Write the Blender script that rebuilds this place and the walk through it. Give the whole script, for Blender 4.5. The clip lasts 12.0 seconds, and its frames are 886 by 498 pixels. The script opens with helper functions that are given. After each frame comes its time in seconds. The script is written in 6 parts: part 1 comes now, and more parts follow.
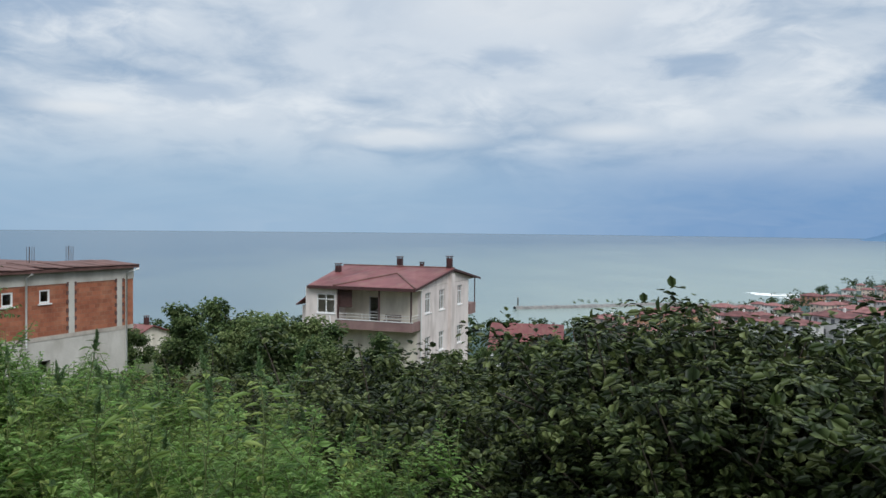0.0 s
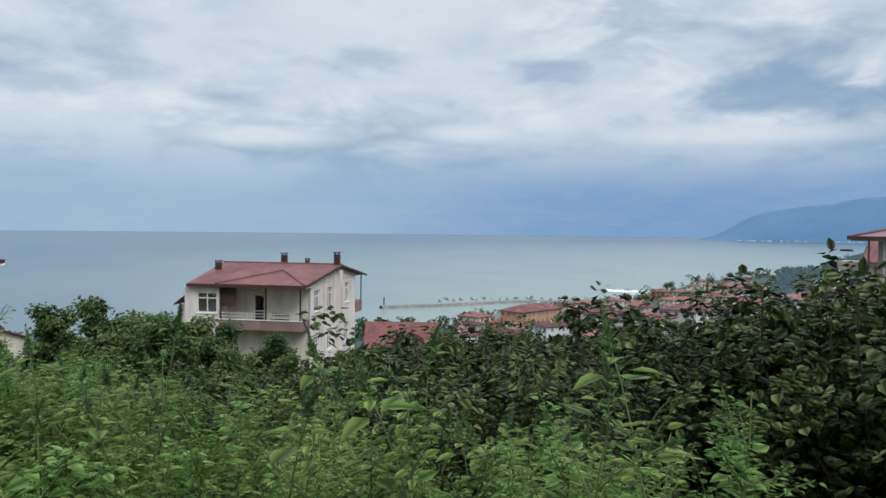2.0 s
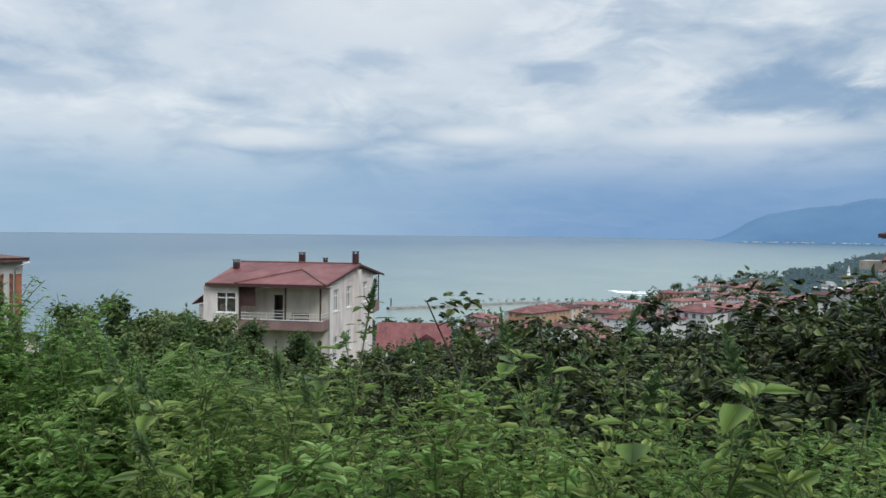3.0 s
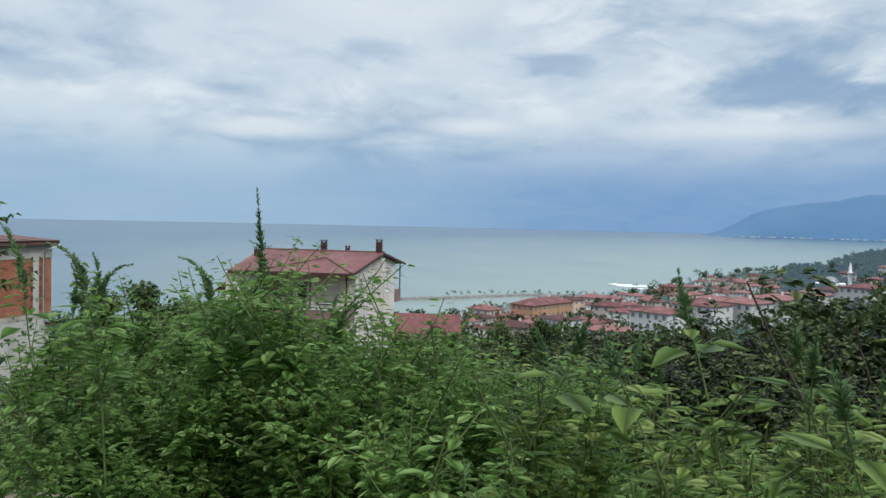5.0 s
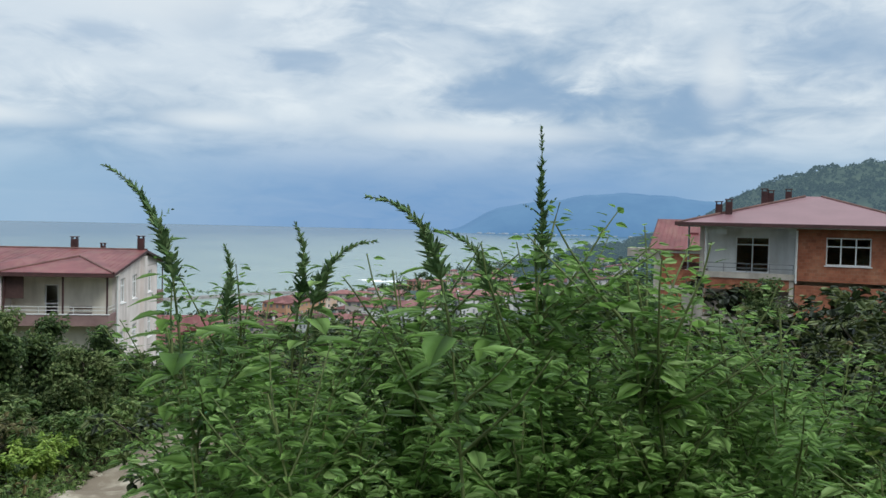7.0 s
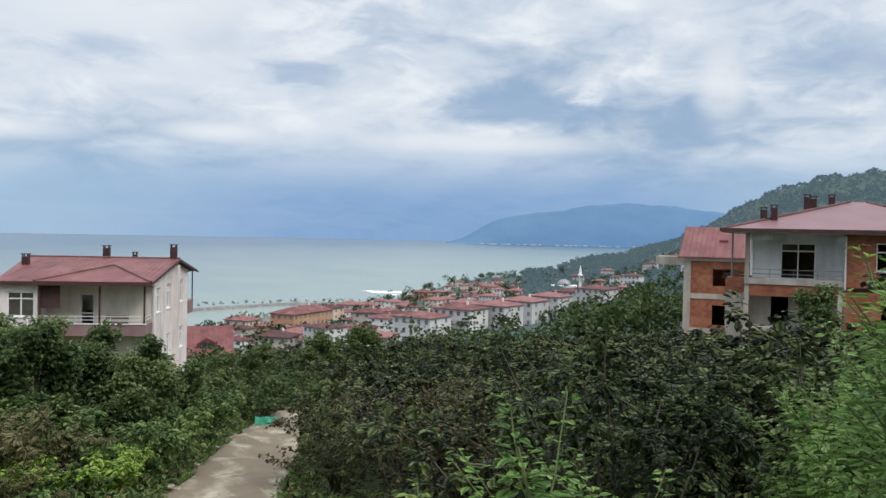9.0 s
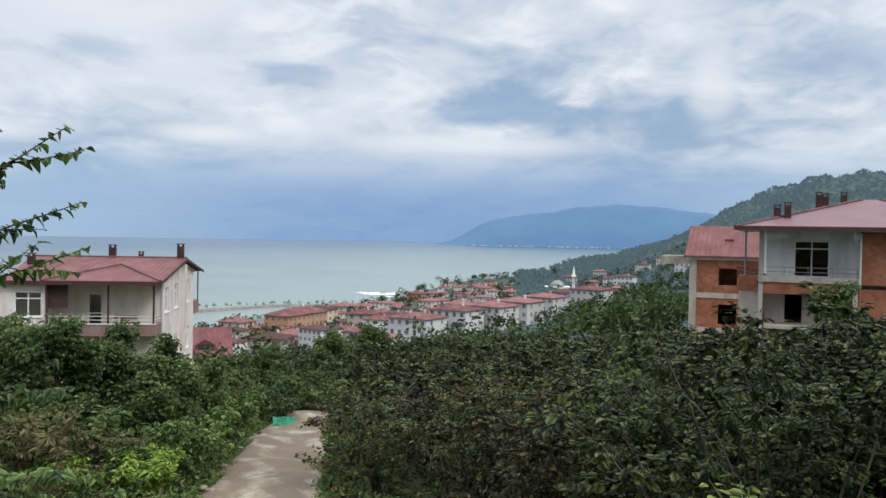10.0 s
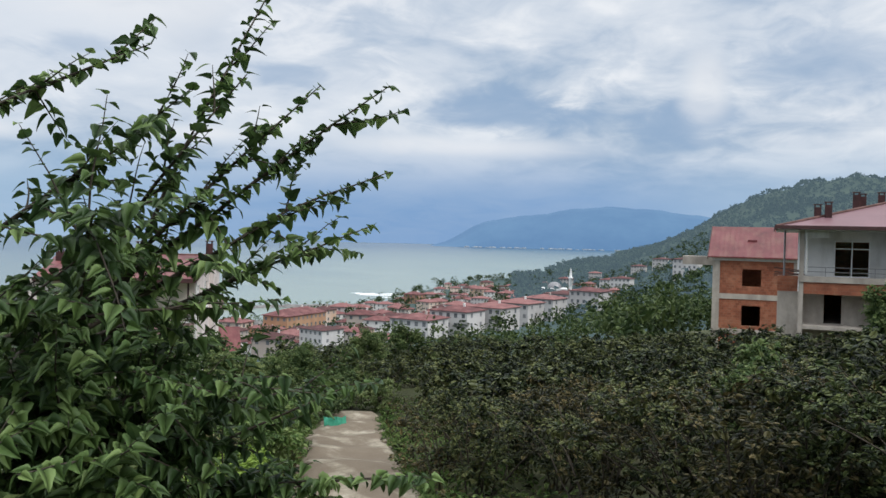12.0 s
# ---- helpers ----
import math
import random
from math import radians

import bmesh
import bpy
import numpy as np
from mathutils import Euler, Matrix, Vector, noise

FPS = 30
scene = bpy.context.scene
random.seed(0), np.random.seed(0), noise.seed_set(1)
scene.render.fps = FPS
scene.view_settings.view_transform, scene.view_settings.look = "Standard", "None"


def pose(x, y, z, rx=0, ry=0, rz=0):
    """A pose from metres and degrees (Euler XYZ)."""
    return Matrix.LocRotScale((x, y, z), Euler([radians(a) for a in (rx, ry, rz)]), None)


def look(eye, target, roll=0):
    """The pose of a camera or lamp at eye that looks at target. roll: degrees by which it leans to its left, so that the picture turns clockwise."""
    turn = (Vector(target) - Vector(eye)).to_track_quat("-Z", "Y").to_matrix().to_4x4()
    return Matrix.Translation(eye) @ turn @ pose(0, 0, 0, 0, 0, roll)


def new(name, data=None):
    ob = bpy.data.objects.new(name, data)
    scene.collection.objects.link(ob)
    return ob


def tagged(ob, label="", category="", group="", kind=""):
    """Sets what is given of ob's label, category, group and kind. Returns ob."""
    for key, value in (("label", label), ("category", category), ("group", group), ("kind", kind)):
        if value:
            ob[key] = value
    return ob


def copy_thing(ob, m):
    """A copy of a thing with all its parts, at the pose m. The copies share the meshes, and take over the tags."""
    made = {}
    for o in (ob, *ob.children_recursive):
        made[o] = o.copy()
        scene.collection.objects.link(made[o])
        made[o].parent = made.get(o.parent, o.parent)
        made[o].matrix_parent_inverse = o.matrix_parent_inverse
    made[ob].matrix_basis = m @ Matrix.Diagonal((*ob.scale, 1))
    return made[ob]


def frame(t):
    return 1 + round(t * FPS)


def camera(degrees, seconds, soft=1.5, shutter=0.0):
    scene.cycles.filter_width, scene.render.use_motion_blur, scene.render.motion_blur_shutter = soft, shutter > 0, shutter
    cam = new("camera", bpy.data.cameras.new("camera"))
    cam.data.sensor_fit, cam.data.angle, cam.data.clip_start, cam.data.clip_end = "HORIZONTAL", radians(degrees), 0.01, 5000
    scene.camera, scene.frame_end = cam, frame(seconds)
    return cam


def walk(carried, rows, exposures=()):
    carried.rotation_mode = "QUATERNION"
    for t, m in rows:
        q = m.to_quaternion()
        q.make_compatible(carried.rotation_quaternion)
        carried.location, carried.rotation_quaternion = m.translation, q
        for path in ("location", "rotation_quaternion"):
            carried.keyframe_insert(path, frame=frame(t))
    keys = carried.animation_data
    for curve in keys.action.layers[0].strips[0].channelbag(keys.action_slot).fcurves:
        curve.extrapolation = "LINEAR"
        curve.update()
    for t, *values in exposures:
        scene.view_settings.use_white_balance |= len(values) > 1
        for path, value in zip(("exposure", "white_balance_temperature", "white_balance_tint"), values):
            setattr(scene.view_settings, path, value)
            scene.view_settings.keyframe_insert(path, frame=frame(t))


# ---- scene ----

# ---- camera and walk ----
cam = camera(57.1, 12.0)
UNIT = 16.0
EYE = 1.5
PATH = [
    (0.0, 0, 0, 0, 0, -1.7, -0.6), (0.5, -.03, .024, -.001, -1.8, -1.6, -0.5),
    (1.0, -.066, .05, -.01, -9.8, -1.3, -0.7), (1.5, -.098, .073, -.019, -9.9, -1.4, -0.5),
    (2.0, -.128, .103, -.025, -9.7, -1.6, -0.7), (2.5, -.159, .129, -.032, -9.4, -1.5, -0.6),
    (4.5, -.281, .235, -.049, -9.3, -1.7, -0.9), (5.0, -.308, .267, -.054, -9.5, -2.1, -1.3),
    (5.5, -.34, .291, -.061, -9.3, -1.8, -1.3), (6.0, -.367, .323, -.063, -11.9, -2.3, -1.2),
    (6.5, -.393, .355, -.062, -20.8, -2.1, -1), (7.0, -.418, .385, -.066, -27.2, -1.9, -1.4),
    (7.5, -.444, .408, -.069, -27.1, -1.4, -0.8), (9.5, -.558, .531, -.092, -27.1, -1.1, -1.3),
    (10.0, -.587, .562, -.099, -27.7, -1, -1.1), (10.5, -.621, .595, -.103, -31.6, -0.9, -1.1),
    (11.0, -.65, .625, -.107, -30, -1, -0.9), (11.5, -.68, .655, -.11, -28.3, -1.2, -1.3),
    (12.0, -.714, .681, -.115, -28.2, -0.9, -1.4)]
walk(cam, [(t, pose(x * UNIT, y * UNIT, EYE + z * UNIT, 90 + p, r, w)) for t, x, y, z, w, p, r in PATH],
     exposures=[(0.0, -0.14, 6300, 8), (2.5, -0.12, 6300, 7), (4.5, -0.1, 6200, 6), (7.0, -0.06, 6250, 5), (9.5, 0.04, 6500, 10), (12.0, 0.0, 6500, 10)])

# ---- world, sun, exposure ----
world = bpy.data.worlds.new("overcast_sky")
scene.world = world
world.use_nodes = True
wn, wl = world.node_tree.nodes, world.node_tree.links
wn.clear()


def wnode(kind, **values):
    n = wn.new(kind)
    for key, value in values.items():
        n.inputs[key].default_value = value
    return n


def wmath(op, a, b=None, clamp=False):
    n = wn.new("ShaderNodeMath")
    n.operation, n.use_clamp = op, clamp
    for i, v in enumerate((a, b)):
        if v is None:
            continue
        if isinstance(v, (int, float)):
            n.inputs[i].default_value = v
        else:
            wl.new(v, n.inputs[i])
    return n.outputs[0]


def wstep(v, lo, hi):
    n = wn.new("ShaderNodeMapRange")
    n.interpolation_type = "SMOOTHSTEP"
    wl.new(v, n.inputs["Value"])
    n.inputs["From Min"].default_value, n.inputs["From Max"].default_value = lo, hi
    return n.outputs["Result"]


def wmix(fac, a, b):
    n = wn.new("ShaderNodeMix")
    n.data_type = "RGBA"
    wl.new(fac, n.inputs["Factor"])
    for socket, v in ((n.inputs[6], a), (n.inputs[7], b)):
        if isinstance(v, tuple):
            socket.default_value = (*v, 1)
        else:
            wl.new(v, socket)
    return n.outputs[2]


coords = wn.new("ShaderNodeTexCoord")
split = wn.new("ShaderNodeSeparateXYZ")
wl.new(coords.outputs["Generated"], split.inputs[0])
dx, dy, dz = split.outputs
bearing = wmath("ARCTAN2", dx, dy)
plane = wn.new("ShaderNodeCombineXYZ")
wl.new(bearing, plane.inputs[0])
wl.new(wmath("POWER", wmath("MAXIMUM", dz, 0.0), 0.8), plane.inputs[1])


def clouds(scale, detail, rough, shift, stretch, warp):
    m = wn.new("ShaderNodeMapping")
    wl.new(plane.outputs[0], m.inputs["Vector"])
    m.inputs["Location"].default_value, m.inputs["Scale"].default_value = shift, stretch
    n = wnode("ShaderNodeTexNoise", Scale=scale, Detail=detail, Roughness=rough, Distortion=warp)
    wl.new(m.outputs[0], n.inputs["Vector"])
    return n.outputs["Fac"]


broad = clouds(3.0, 3, 0.5, (3.1, 1.7, 0.4), (1, 1.7, 1), 0.2)
banks = clouds(6.5, 7, 0.52, (0.8, 5.2, 2.0), (1, 2.1, 1), 0.5)
wisps = clouds(15.0, 8, 0.58, (7.3, 2.9, 1.1), (1, 2.3, 1), 0.8)
mixed = wmath("ADD", wmath("MULTIPLY", broad, 0.55), wmath("ADD", wmath("MULTIPLY", banks, 0.62), wmath("MULTIPLY", wisps, 0.25)))
shade = wstep(mixed, 0.50, 0.80)
cloud = wmix(shade, (0.325, 0.45, 0.62), (0.715, 0.775, 0.855))
bright = wmath("MULTIPLY", wstep(wmath("ADD", banks, wmath("MULTIPLY", wisps, 0.4)), 0.74, 0.95), wstep(dz, 0.05, 0.16))
cloud = wmix(wmath("MULTIPLY", bright, 0.8), cloud, (0.91, 0.935, 0.97))
# a lighter opening in the cloud, high and towards the middle of the bay
glow = wmath("MULTIPLY", wmath("SUBTRACT", 1.0, wstep(wmath("ABSOLUTE", wmath("SUBTRACT", bearing, 0.12)), 0.05, 0.55)), wstep(dz, 0.08, 0.30))
cloud = wmix(wmath("MULTIPLY", glow, 0.45), cloud, (0.79, 0.83, 0.895))
# separate cloud patches over the bay: dark blue-grey undersides and small bright heads


def patch(b0, z0, wide, tall, ragged=1.5):
    a = wmath("DIVIDE", wmath("SUBTRACT", bearing, b0), wide)
    c = wmath("DIVIDE", wmath("SUBTRACT", dz, z0), tall)
    r = wmath("SQRT", wmath("ADD", wmath("MULTIPLY", a, a), wmath("MULTIPLY", c, c)))
    r = wmath("ADD", r, wmath("MULTIPLY", wmath("SUBTRACT", wmath("ADD", wmath("MULTIPLY", banks, 0.6), wmath("MULTIPLY", wisps, 0.4)), 0.5), ragged * 2))
    return wmath("SUBTRACT", 1.0, wstep(r, 0.25, 1.15))


for b0, z0, wide, tall, k in ((0.57, 0.150, 0.13, 0.030, 0.8), (0.78, 0.140, 0.075, 0.030, 0.75), (-0.44, 0.235, 0.12, 0.05, 0.7), (0.93, 0.20, 0.12, 0.05, 0.5), (0.30, 0.185, 0.06, 0.018, 0.5), (-0.30, 0.15, 0.09, 0.02, 0.4), (0.08, 0.20, 0.07, 0.018, 0.45)):
    cloud = wmix(wmath("MULTIPLY", patch(b0, z0, wide, tall), k), cloud, (0.30, 0.43, 0.62))
for b0, z0, wide, tall, k in ((-0.05, 0.105, 0.10, 0.014, 0.8), (-0.41, 0.128, 0.06, 0.012, 0.7), (0.20, 0.112, 0.07, 0.012, 0.6), (0.52, 0.108, 0.16, 0.014, 0.6), (0.80, 0.175, 0.03, 0.05, 0.5), (0.10, 0.27, 0.2, 0.06, 0.5)):
    cloud = wmix(wmath("MULTIPLY", patch(b0, z0, wide, tall), k), cloud, (0.93, 0.935, 0.95))
# rain veil above the sea: grey-blue, deepest towards the headland
low = wmath("SUBTRACT", 1.0, wstep(dz, 0.03, 0.13))
veil_side = wmath("MULTIPLY", wstep(bearing, -0.10, 0.40), wmath("SUBTRACT", 1.0, wstep(bearing, 0.60, 1.0)))
veil = wmix(veil_side, (0.35, 0.515, 0.71), (0.165, 0.335, 0.62))
cloud = wmix(wmath("MULTIPLY", low, wmath("ADD", wmath("MULTIPLY", wisps, 0.3), 0.72), True), cloud, veil)
# thicker light from the cloud deck overhead, as under any overcast sky
cloud = wmix(wstep(dz, 0.36, 0.85), cloud, (2.15, 2.2, 2.25))
sky = wn.new("ShaderNodeTexSky")
sky.sky_type, sky.sun_disc = "NISHITA", False
sky.sun_elevation, sky.sun_rotation = radians(42), radians(154)
back_clear, back_cloud = wnode("ShaderNodeBackground", Strength=0.08), wnode("ShaderNodeBackground", Strength=1.0)
wl.new(sky.outputs[0], back_clear.inputs[0])
wl.new(cloud, back_cloud.inputs[0])
blend = wn.new("ShaderNodeMixShader")
blend.inputs[0].default_value = 0.93
wl.new(back_clear.outputs[0], blend.inputs[1])
wl.new(back_cloud.outputs[0], blend.inputs[2])
wout = wn.new("ShaderNodeOutputWorld")
wl.new(blend.outputs[0], wout.inputs[0])

sun = new("sun", bpy.data.lights.new("sun", "SUN"))
sun.data.energy, sun.data.angle, sun.data.color = 1.5, radians(20), (1.0, 0.98, 0.95)
sun.matrix_world = look((30, -62, 62), (0, 0, 0))

# ---- materials ----


def material(name, colors, rough=0.7, scale=4.0, fine=40.0, bump=0.2, metal=0.0, spec=0.4, per_object=0.0, per_island=0.0, stretch=(1, 1, 1), stain=None, through_light=0.0):
    """Colour varied at two scales between two or three colours, with fine relief."""
    mat = bpy.data.materials.new(name)
    mat.use_nodes = True
    nt = mat.node_tree
    n, l = nt.nodes, nt.links
    bsdf = n["Principled BSDF"]
    bsdf.inputs["Roughness"].default_value, bsdf.inputs["Metallic"].default_value = rough, metal
    bsdf.inputs["Specular IOR Level"].default_value = spec
    tc, mp = n.new("ShaderNodeTexCoord"), n.new("ShaderNodeMapping")
    mp.inputs["Scale"].default_value = stretch
    l.new(tc.outputs["Object"], mp.inputs["Vector"])
    a, b = n.new("ShaderNodeTexNoise"), n.new("ShaderNodeTexNoise")
    for t, s, d in ((a, scale, 5), (b, fine, 4)):
        l.new(mp.outputs[0], t.inputs["Vector"])
        t.inputs["Scale"].default_value, t.inputs["Detail"].default_value, t.inputs["Roughness"].default_value = s, d, 0.6
    mixn = n.new("ShaderNodeMath")
    mixn.operation = "MULTIPLY_ADD"
    l.new(b.outputs["Fac"], mixn.inputs[0])
    mixn.inputs[1].default_value = 0.4
    half = n.new("ShaderNodeMath")
    half.operation = "MULTIPLY_ADD"
    l.new(a.outputs["Fac"], half.inputs[0])
    half.inputs[1].default_value, half.inputs[2].default_value = 1.2, -0.3
    l.new(half.outputs[0], mixn.inputs[2])
    value = mixn.outputs[0]
    for amount, kind in ((per_object, "o"), (per_island, "i")):
        if amount:
            src = n.new("ShaderNodeObjectInfo").outputs["Random"] if kind == "o" else n.new("ShaderNodeNewGeometry").outputs["Random Per Island"]
            add = n.new("ShaderNodeMath")
            add.operation = "MULTIPLY_ADD"
            l.new(src, add.inputs[0])
            add.inputs[1].default_value = amount
            shift = n.new("ShaderNodeMath")
            shift.operation = "SUBTRACT"
            l.new(value, shift.inputs[0])
            shift.inputs[1].default_value = amount / 2
            l.new(shift.outputs[0], add.inputs[2])
            value = add.outputs[0]
    ramp = n.new("ShaderNodeValToRGB")
    l.new(value, ramp.inputs[0])
    ramp.color_ramp.elements[0].position, ramp.color_ramp.elements[1].position = 0.25, 0.75
    ramp.color_ramp.elements[0].color, ramp.color_ramp.elements[1].color = (*colors[0], 1), (*colors[-1], 1)
    if len(colors) > 2:
        for k, c in enumerate(colors[1:-1]):
            e = ramp.color_ramp.elements.new(0.25 + 0.5 * (k + 1) / (len(colors) - 1))
            e.color = (*c, 1)
    color = ramp.outputs[0]
    if stain:
        s = n.new("ShaderNodeTexNoise")
        mp2 = n.new("ShaderNodeMapping")
        mp2.inputs["Scale"].default_value = stain[2]
        l.new(tc.outputs["Object"], mp2.inputs["Vector"])
        l.new(mp2.outputs[0], s.inputs["Vector"])
        s.inputs["Scale"].default_value, s.inputs["Detail"].default_value = 1.0, 6
        mr = n.new("ShaderNodeMapRange")
        l.new(s.outputs["Fac"], mr.inputs["Value"])
        mr.inputs["From Min"].default_value, mr.inputs["From Max"].default_value = stain[3] if len(stain) > 3 else (0.46, 0.66)
        mr.inputs["To Max"].default_value = stain[1]
        mx = n.new("ShaderNodeMix")
        mx.data_type = "RGBA"
        l.new(mr.outputs[0], mx.inputs["Factor"])
        l.new(color, mx.inputs[6])
        mx.inputs[7].default_value = (*stain[0], 1)
        color = mx.outputs[2]
    l.new(color, bsdf.inputs["Base Color"])
    if bump:
        bp = n.new("ShaderNodeBump")
        bp.inputs["Strength"].default_value, bp.inputs["Distance"].default_value = bump, 0.02
        l.new(b.outputs["Fac"], bp.inputs["Height"])
        l.new(bp.outputs[0], bsdf.inputs["Normal"])
    if through_light:
        tr = n.new("ShaderNodeBsdfTranslucent")
        l.new(color, tr.inputs["Color"])
        ms = n.new("ShaderNodeMixShader")
        ms.inputs[0].default_value = through_light
        l.new(bsdf.outputs[0], ms.inputs[1])
        l.new(tr.outputs[0], ms.inputs[2])
        l.new(ms.outputs[0], n["Material Output"].inputs[0])
    return mat


M = {}
M["soil"] = material("soil_and_litter", [(0.03, 0.035, 0.015), (0.05, 0.06, 0.02), (0.08, 0.07, 0.04)], 0.95, 0.4, 9, 0.6)
M["track"] = material("pale_dirt_and_gravel", [(0.14, 0.12, 0.085), (0.27, 0.237, 0.178), (0.43, 0.392, 0.315)], 0.95, 1.6, 18, 1.0, stain=((0.145, 0.113, 0.08), 0.9, (1.1, 0.32, 1), (0.41, 0.53)))
M["asphalt"] = material("worn_asphalt", [(0.035, 0.035, 0.036), (0.06, 0.06, 0.06)], 0.9, 0.8, 60, 0.4)
LEAF = dict(rough=0.52, spec=0.35, per_island=0.55, per_object=0.25, bump=0.0, through_light=0.27, scale=0.9, fine=9)
HZ = {**LEAF, "rough": 0.48, "spec": 0.28, "through_light": 0.06, "per_island": 0.65}
M["hazel"] = material("hazel_leaves", [(0.008, 0.015, 0.005), (0.033, 0.050, 0.013), (0.118, 0.132, 0.046)], **HZ)
M["hazel_dry"] = material("browning_hazel_leaves", [(0.016, 0.019, 0.007), (0.053, 0.052, 0.016), (0.155, 0.125, 0.052)], **HZ)
M["weed"] = material("weed_leaves", [(0.12, 0.23, 0.05), (0.24, 0.41, 0.10), (0.36, 0.52, 0.18)], **{**LEAF, "rough": 0.5, "spec": 0.4, "through_light": 0.52})
M["grass"] = material("verge_grass", [(0.055, 0.105, 0.028), (0.118, 0.195, 0.052), (0.22, 0.29, 0.10)], **{**LEAF, "rough": 0.55, "spec": 0.3})
M["weed_pale"] = material("pale_weed_leaves", [(0.09, 0.16, 0.035), (0.18, 0.27, 0.06), (0.29, 0.36, 0.10)], **{**LEAF, "through_light": 0.4})
M["spike"] = material("amaranth_seed_spikes", [(0.055, 0.11, 0.045), (0.12, 0.21, 0.08), (0.21, 0.30, 0.13)], 0.7, 6, 60, 0.0, per_island=0.4, through_light=0.1)
M["mulberry"] = material("mulberry_leaves", [(0.035, 0.072, 0.022), (0.092, 0.160, 0.045), (0.19, 0.28, 0.09)], **LEAF)
M["tree"] = material("far_tree_leaves", [(0.052, 0.092, 0.031), (0.130, 0.195, 0.066), (0.235, 0.290, 0.115)], **{**LEAF, "per_object": 0.45, "through_light": 0.35})
M["bramble"] = material("browning_bramble_leaves", [(0.05, 0.055, 0.02), (0.12, 0.12, 0.045), (0.22, 0.19, 0.09)], **LEAF)
M["hazel_near"] = material("fresh_hazel_leaves", [(0.011, 0.020, 0.006), (0.042, 0.066, 0.018), (0.115, 0.142, 0.048)], **{**HZ, "through_light": 0.12})
M["woods"] = material("dark_wood_leaves", [(0.018, 0.036, 0.012), (0.042, 0.076, 0.024), (0.095, 0.135, 0.045)], **LEAF)
M["yellow_bush"] = material("yellow_green_leaves", [(0.11, 0.20, 0.03), (0.22, 0.34, 0.05), (0.34, 0.46, 0.10)], **LEAF)
M["bark"] = material("bark", [(0.035, 0.028, 0.02), (0.085, 0.07, 0.055)], 0.9, 5, 40, 0.5)
M["stem"] = material("green_stem", [(0.07, 0.10, 0.03), (0.13, 0.16, 0.05)], 0.7, 6, 40, 0.1)
M["plaster"] = material("pinkish_cream_plaster", [(0.66, 0.59, 0.56), (0.77, 0.70, 0.67)], 0.9, 0.6, 25, 0.15, stain=((0.35, 0.29, 0.26), 0.45, (1.4, 1.4, 0.35)))
M["cream"] = material("cream_plaster", [(0.64, 0.59, 0.50), (0.74, 0.69, 0.60)], 0.9, 0.7, 25, 0.15, stain=((0.38, 0.33, 0.27), 0.4, (1.5, 1.5, 0.4)))
M["mauve"] = material("faded_mauve_paint", [(0.20, 0.125, 0.118), (0.28, 0.185, 0.172)], 0.85, 0.9, 30, 0.15, stain=((0.18, 0.11, 0.10), 0.5, (1.5, 1.5, 0.5)))
M["white_wall"] = material("white_plaster", [(0.68, 0.69, 0.69), (0.80, 0.80, 0.80)], 0.9, 0.7, 25, 0.15, stain=((0.42, 0.41, 0.39), 0.5, (1.4, 1.4, 0.4)))
M["grey_plaster"] = material("weathered_grey_plaster", [(0.46, 0.44, 0.40), (0.60, 0.575, 0.53)], 0.92, 0.8, 25, 0.2, stain=((0.33, 0.30, 0.26), 0.6, (1.2, 1.2, 0.5)))
M["far_render"] = material("far_shore_render", [(0.30, 0.36, 0.44), (0.52, 0.56, 0.60)], 0.9, 0.01, 1, 0.0)
M["concrete"] = material("raw_concrete", [(0.36, 0.32, 0.28), (0.54, 0.49, 0.43)], 0.92, 1.2, 30, 0.3, stain=((0.24, 0.21, 0.18), 0.6, (1.2, 1.2, 0.3)))
M["brick"] = material("orange_hollow_brick", [(0.27, 0.095, 0.05), (0.38, 0.14, 0.075), (0.46, 0.20, 0.11)], 0.9, 1.2, 20, 0.3, per_object=0.5, per_island=0.5)
M["mortar"] = material("mortar", [(0.28, 0.20, 0.16), (0.38, 0.30, 0.25)], 0.95, 3, 40, 0.4)
M["roof_red"] = material("red_sheet_roof", [(0.09, 0.020, 0.023), (0.138, 0.031, 0.035), (0.185, 0.055, 0.057)], 0.55, 0.5, 12, 0.15, stain=((0.19, 0.09, 0.07), 0.5, (1.6, 0.7, 0.7)))
M["roof_pink"] = material("faded_pink_sheet_roof", [(0.160, 0.085, 0.098), (0.210, 0.115, 0.130)], 0.5, 0.4, 12, 0.1)
M["roof_tile"] = material("old_clay_tiles", [(0.065, 0.027, 0.027), (0.135, 0.05, 0.05), (0.23, 0.105, 0.10)], 0.85, 0.35, 6, 0.3, per_object=0.6)
M["rust"] = material("weathered_roof_edge", [(0.07, 0.035, 0.03), (0.17, 0.09, 0.08)], 0.85, 1.2, 20, 0.3)
M["dark_trim"] = material("dark_brown_trim", [(0.045, 0.02, 0.02), (0.08, 0.035, 0.033)], 0.6, 2, 20, 0.1)
M["chimney"] = material("sooty_red_chimney", [(0.025, 0.012, 0.012), (0.075, 0.028, 0.028)], 0.8, 2, 20, 0.2)
M["frame_white"] = material("white_window_frame", [(0.70, 0.70, 0.70), (0.8, 0.8, 0.8)], 0.4, 2, 20, 0.02)
M["steel"] = material("grey_steel", [(0.18, 0.18, 0.19), (0.30, 0.30, 0.31)], 0.5, 4, 30, 0.05, metal=0.6)
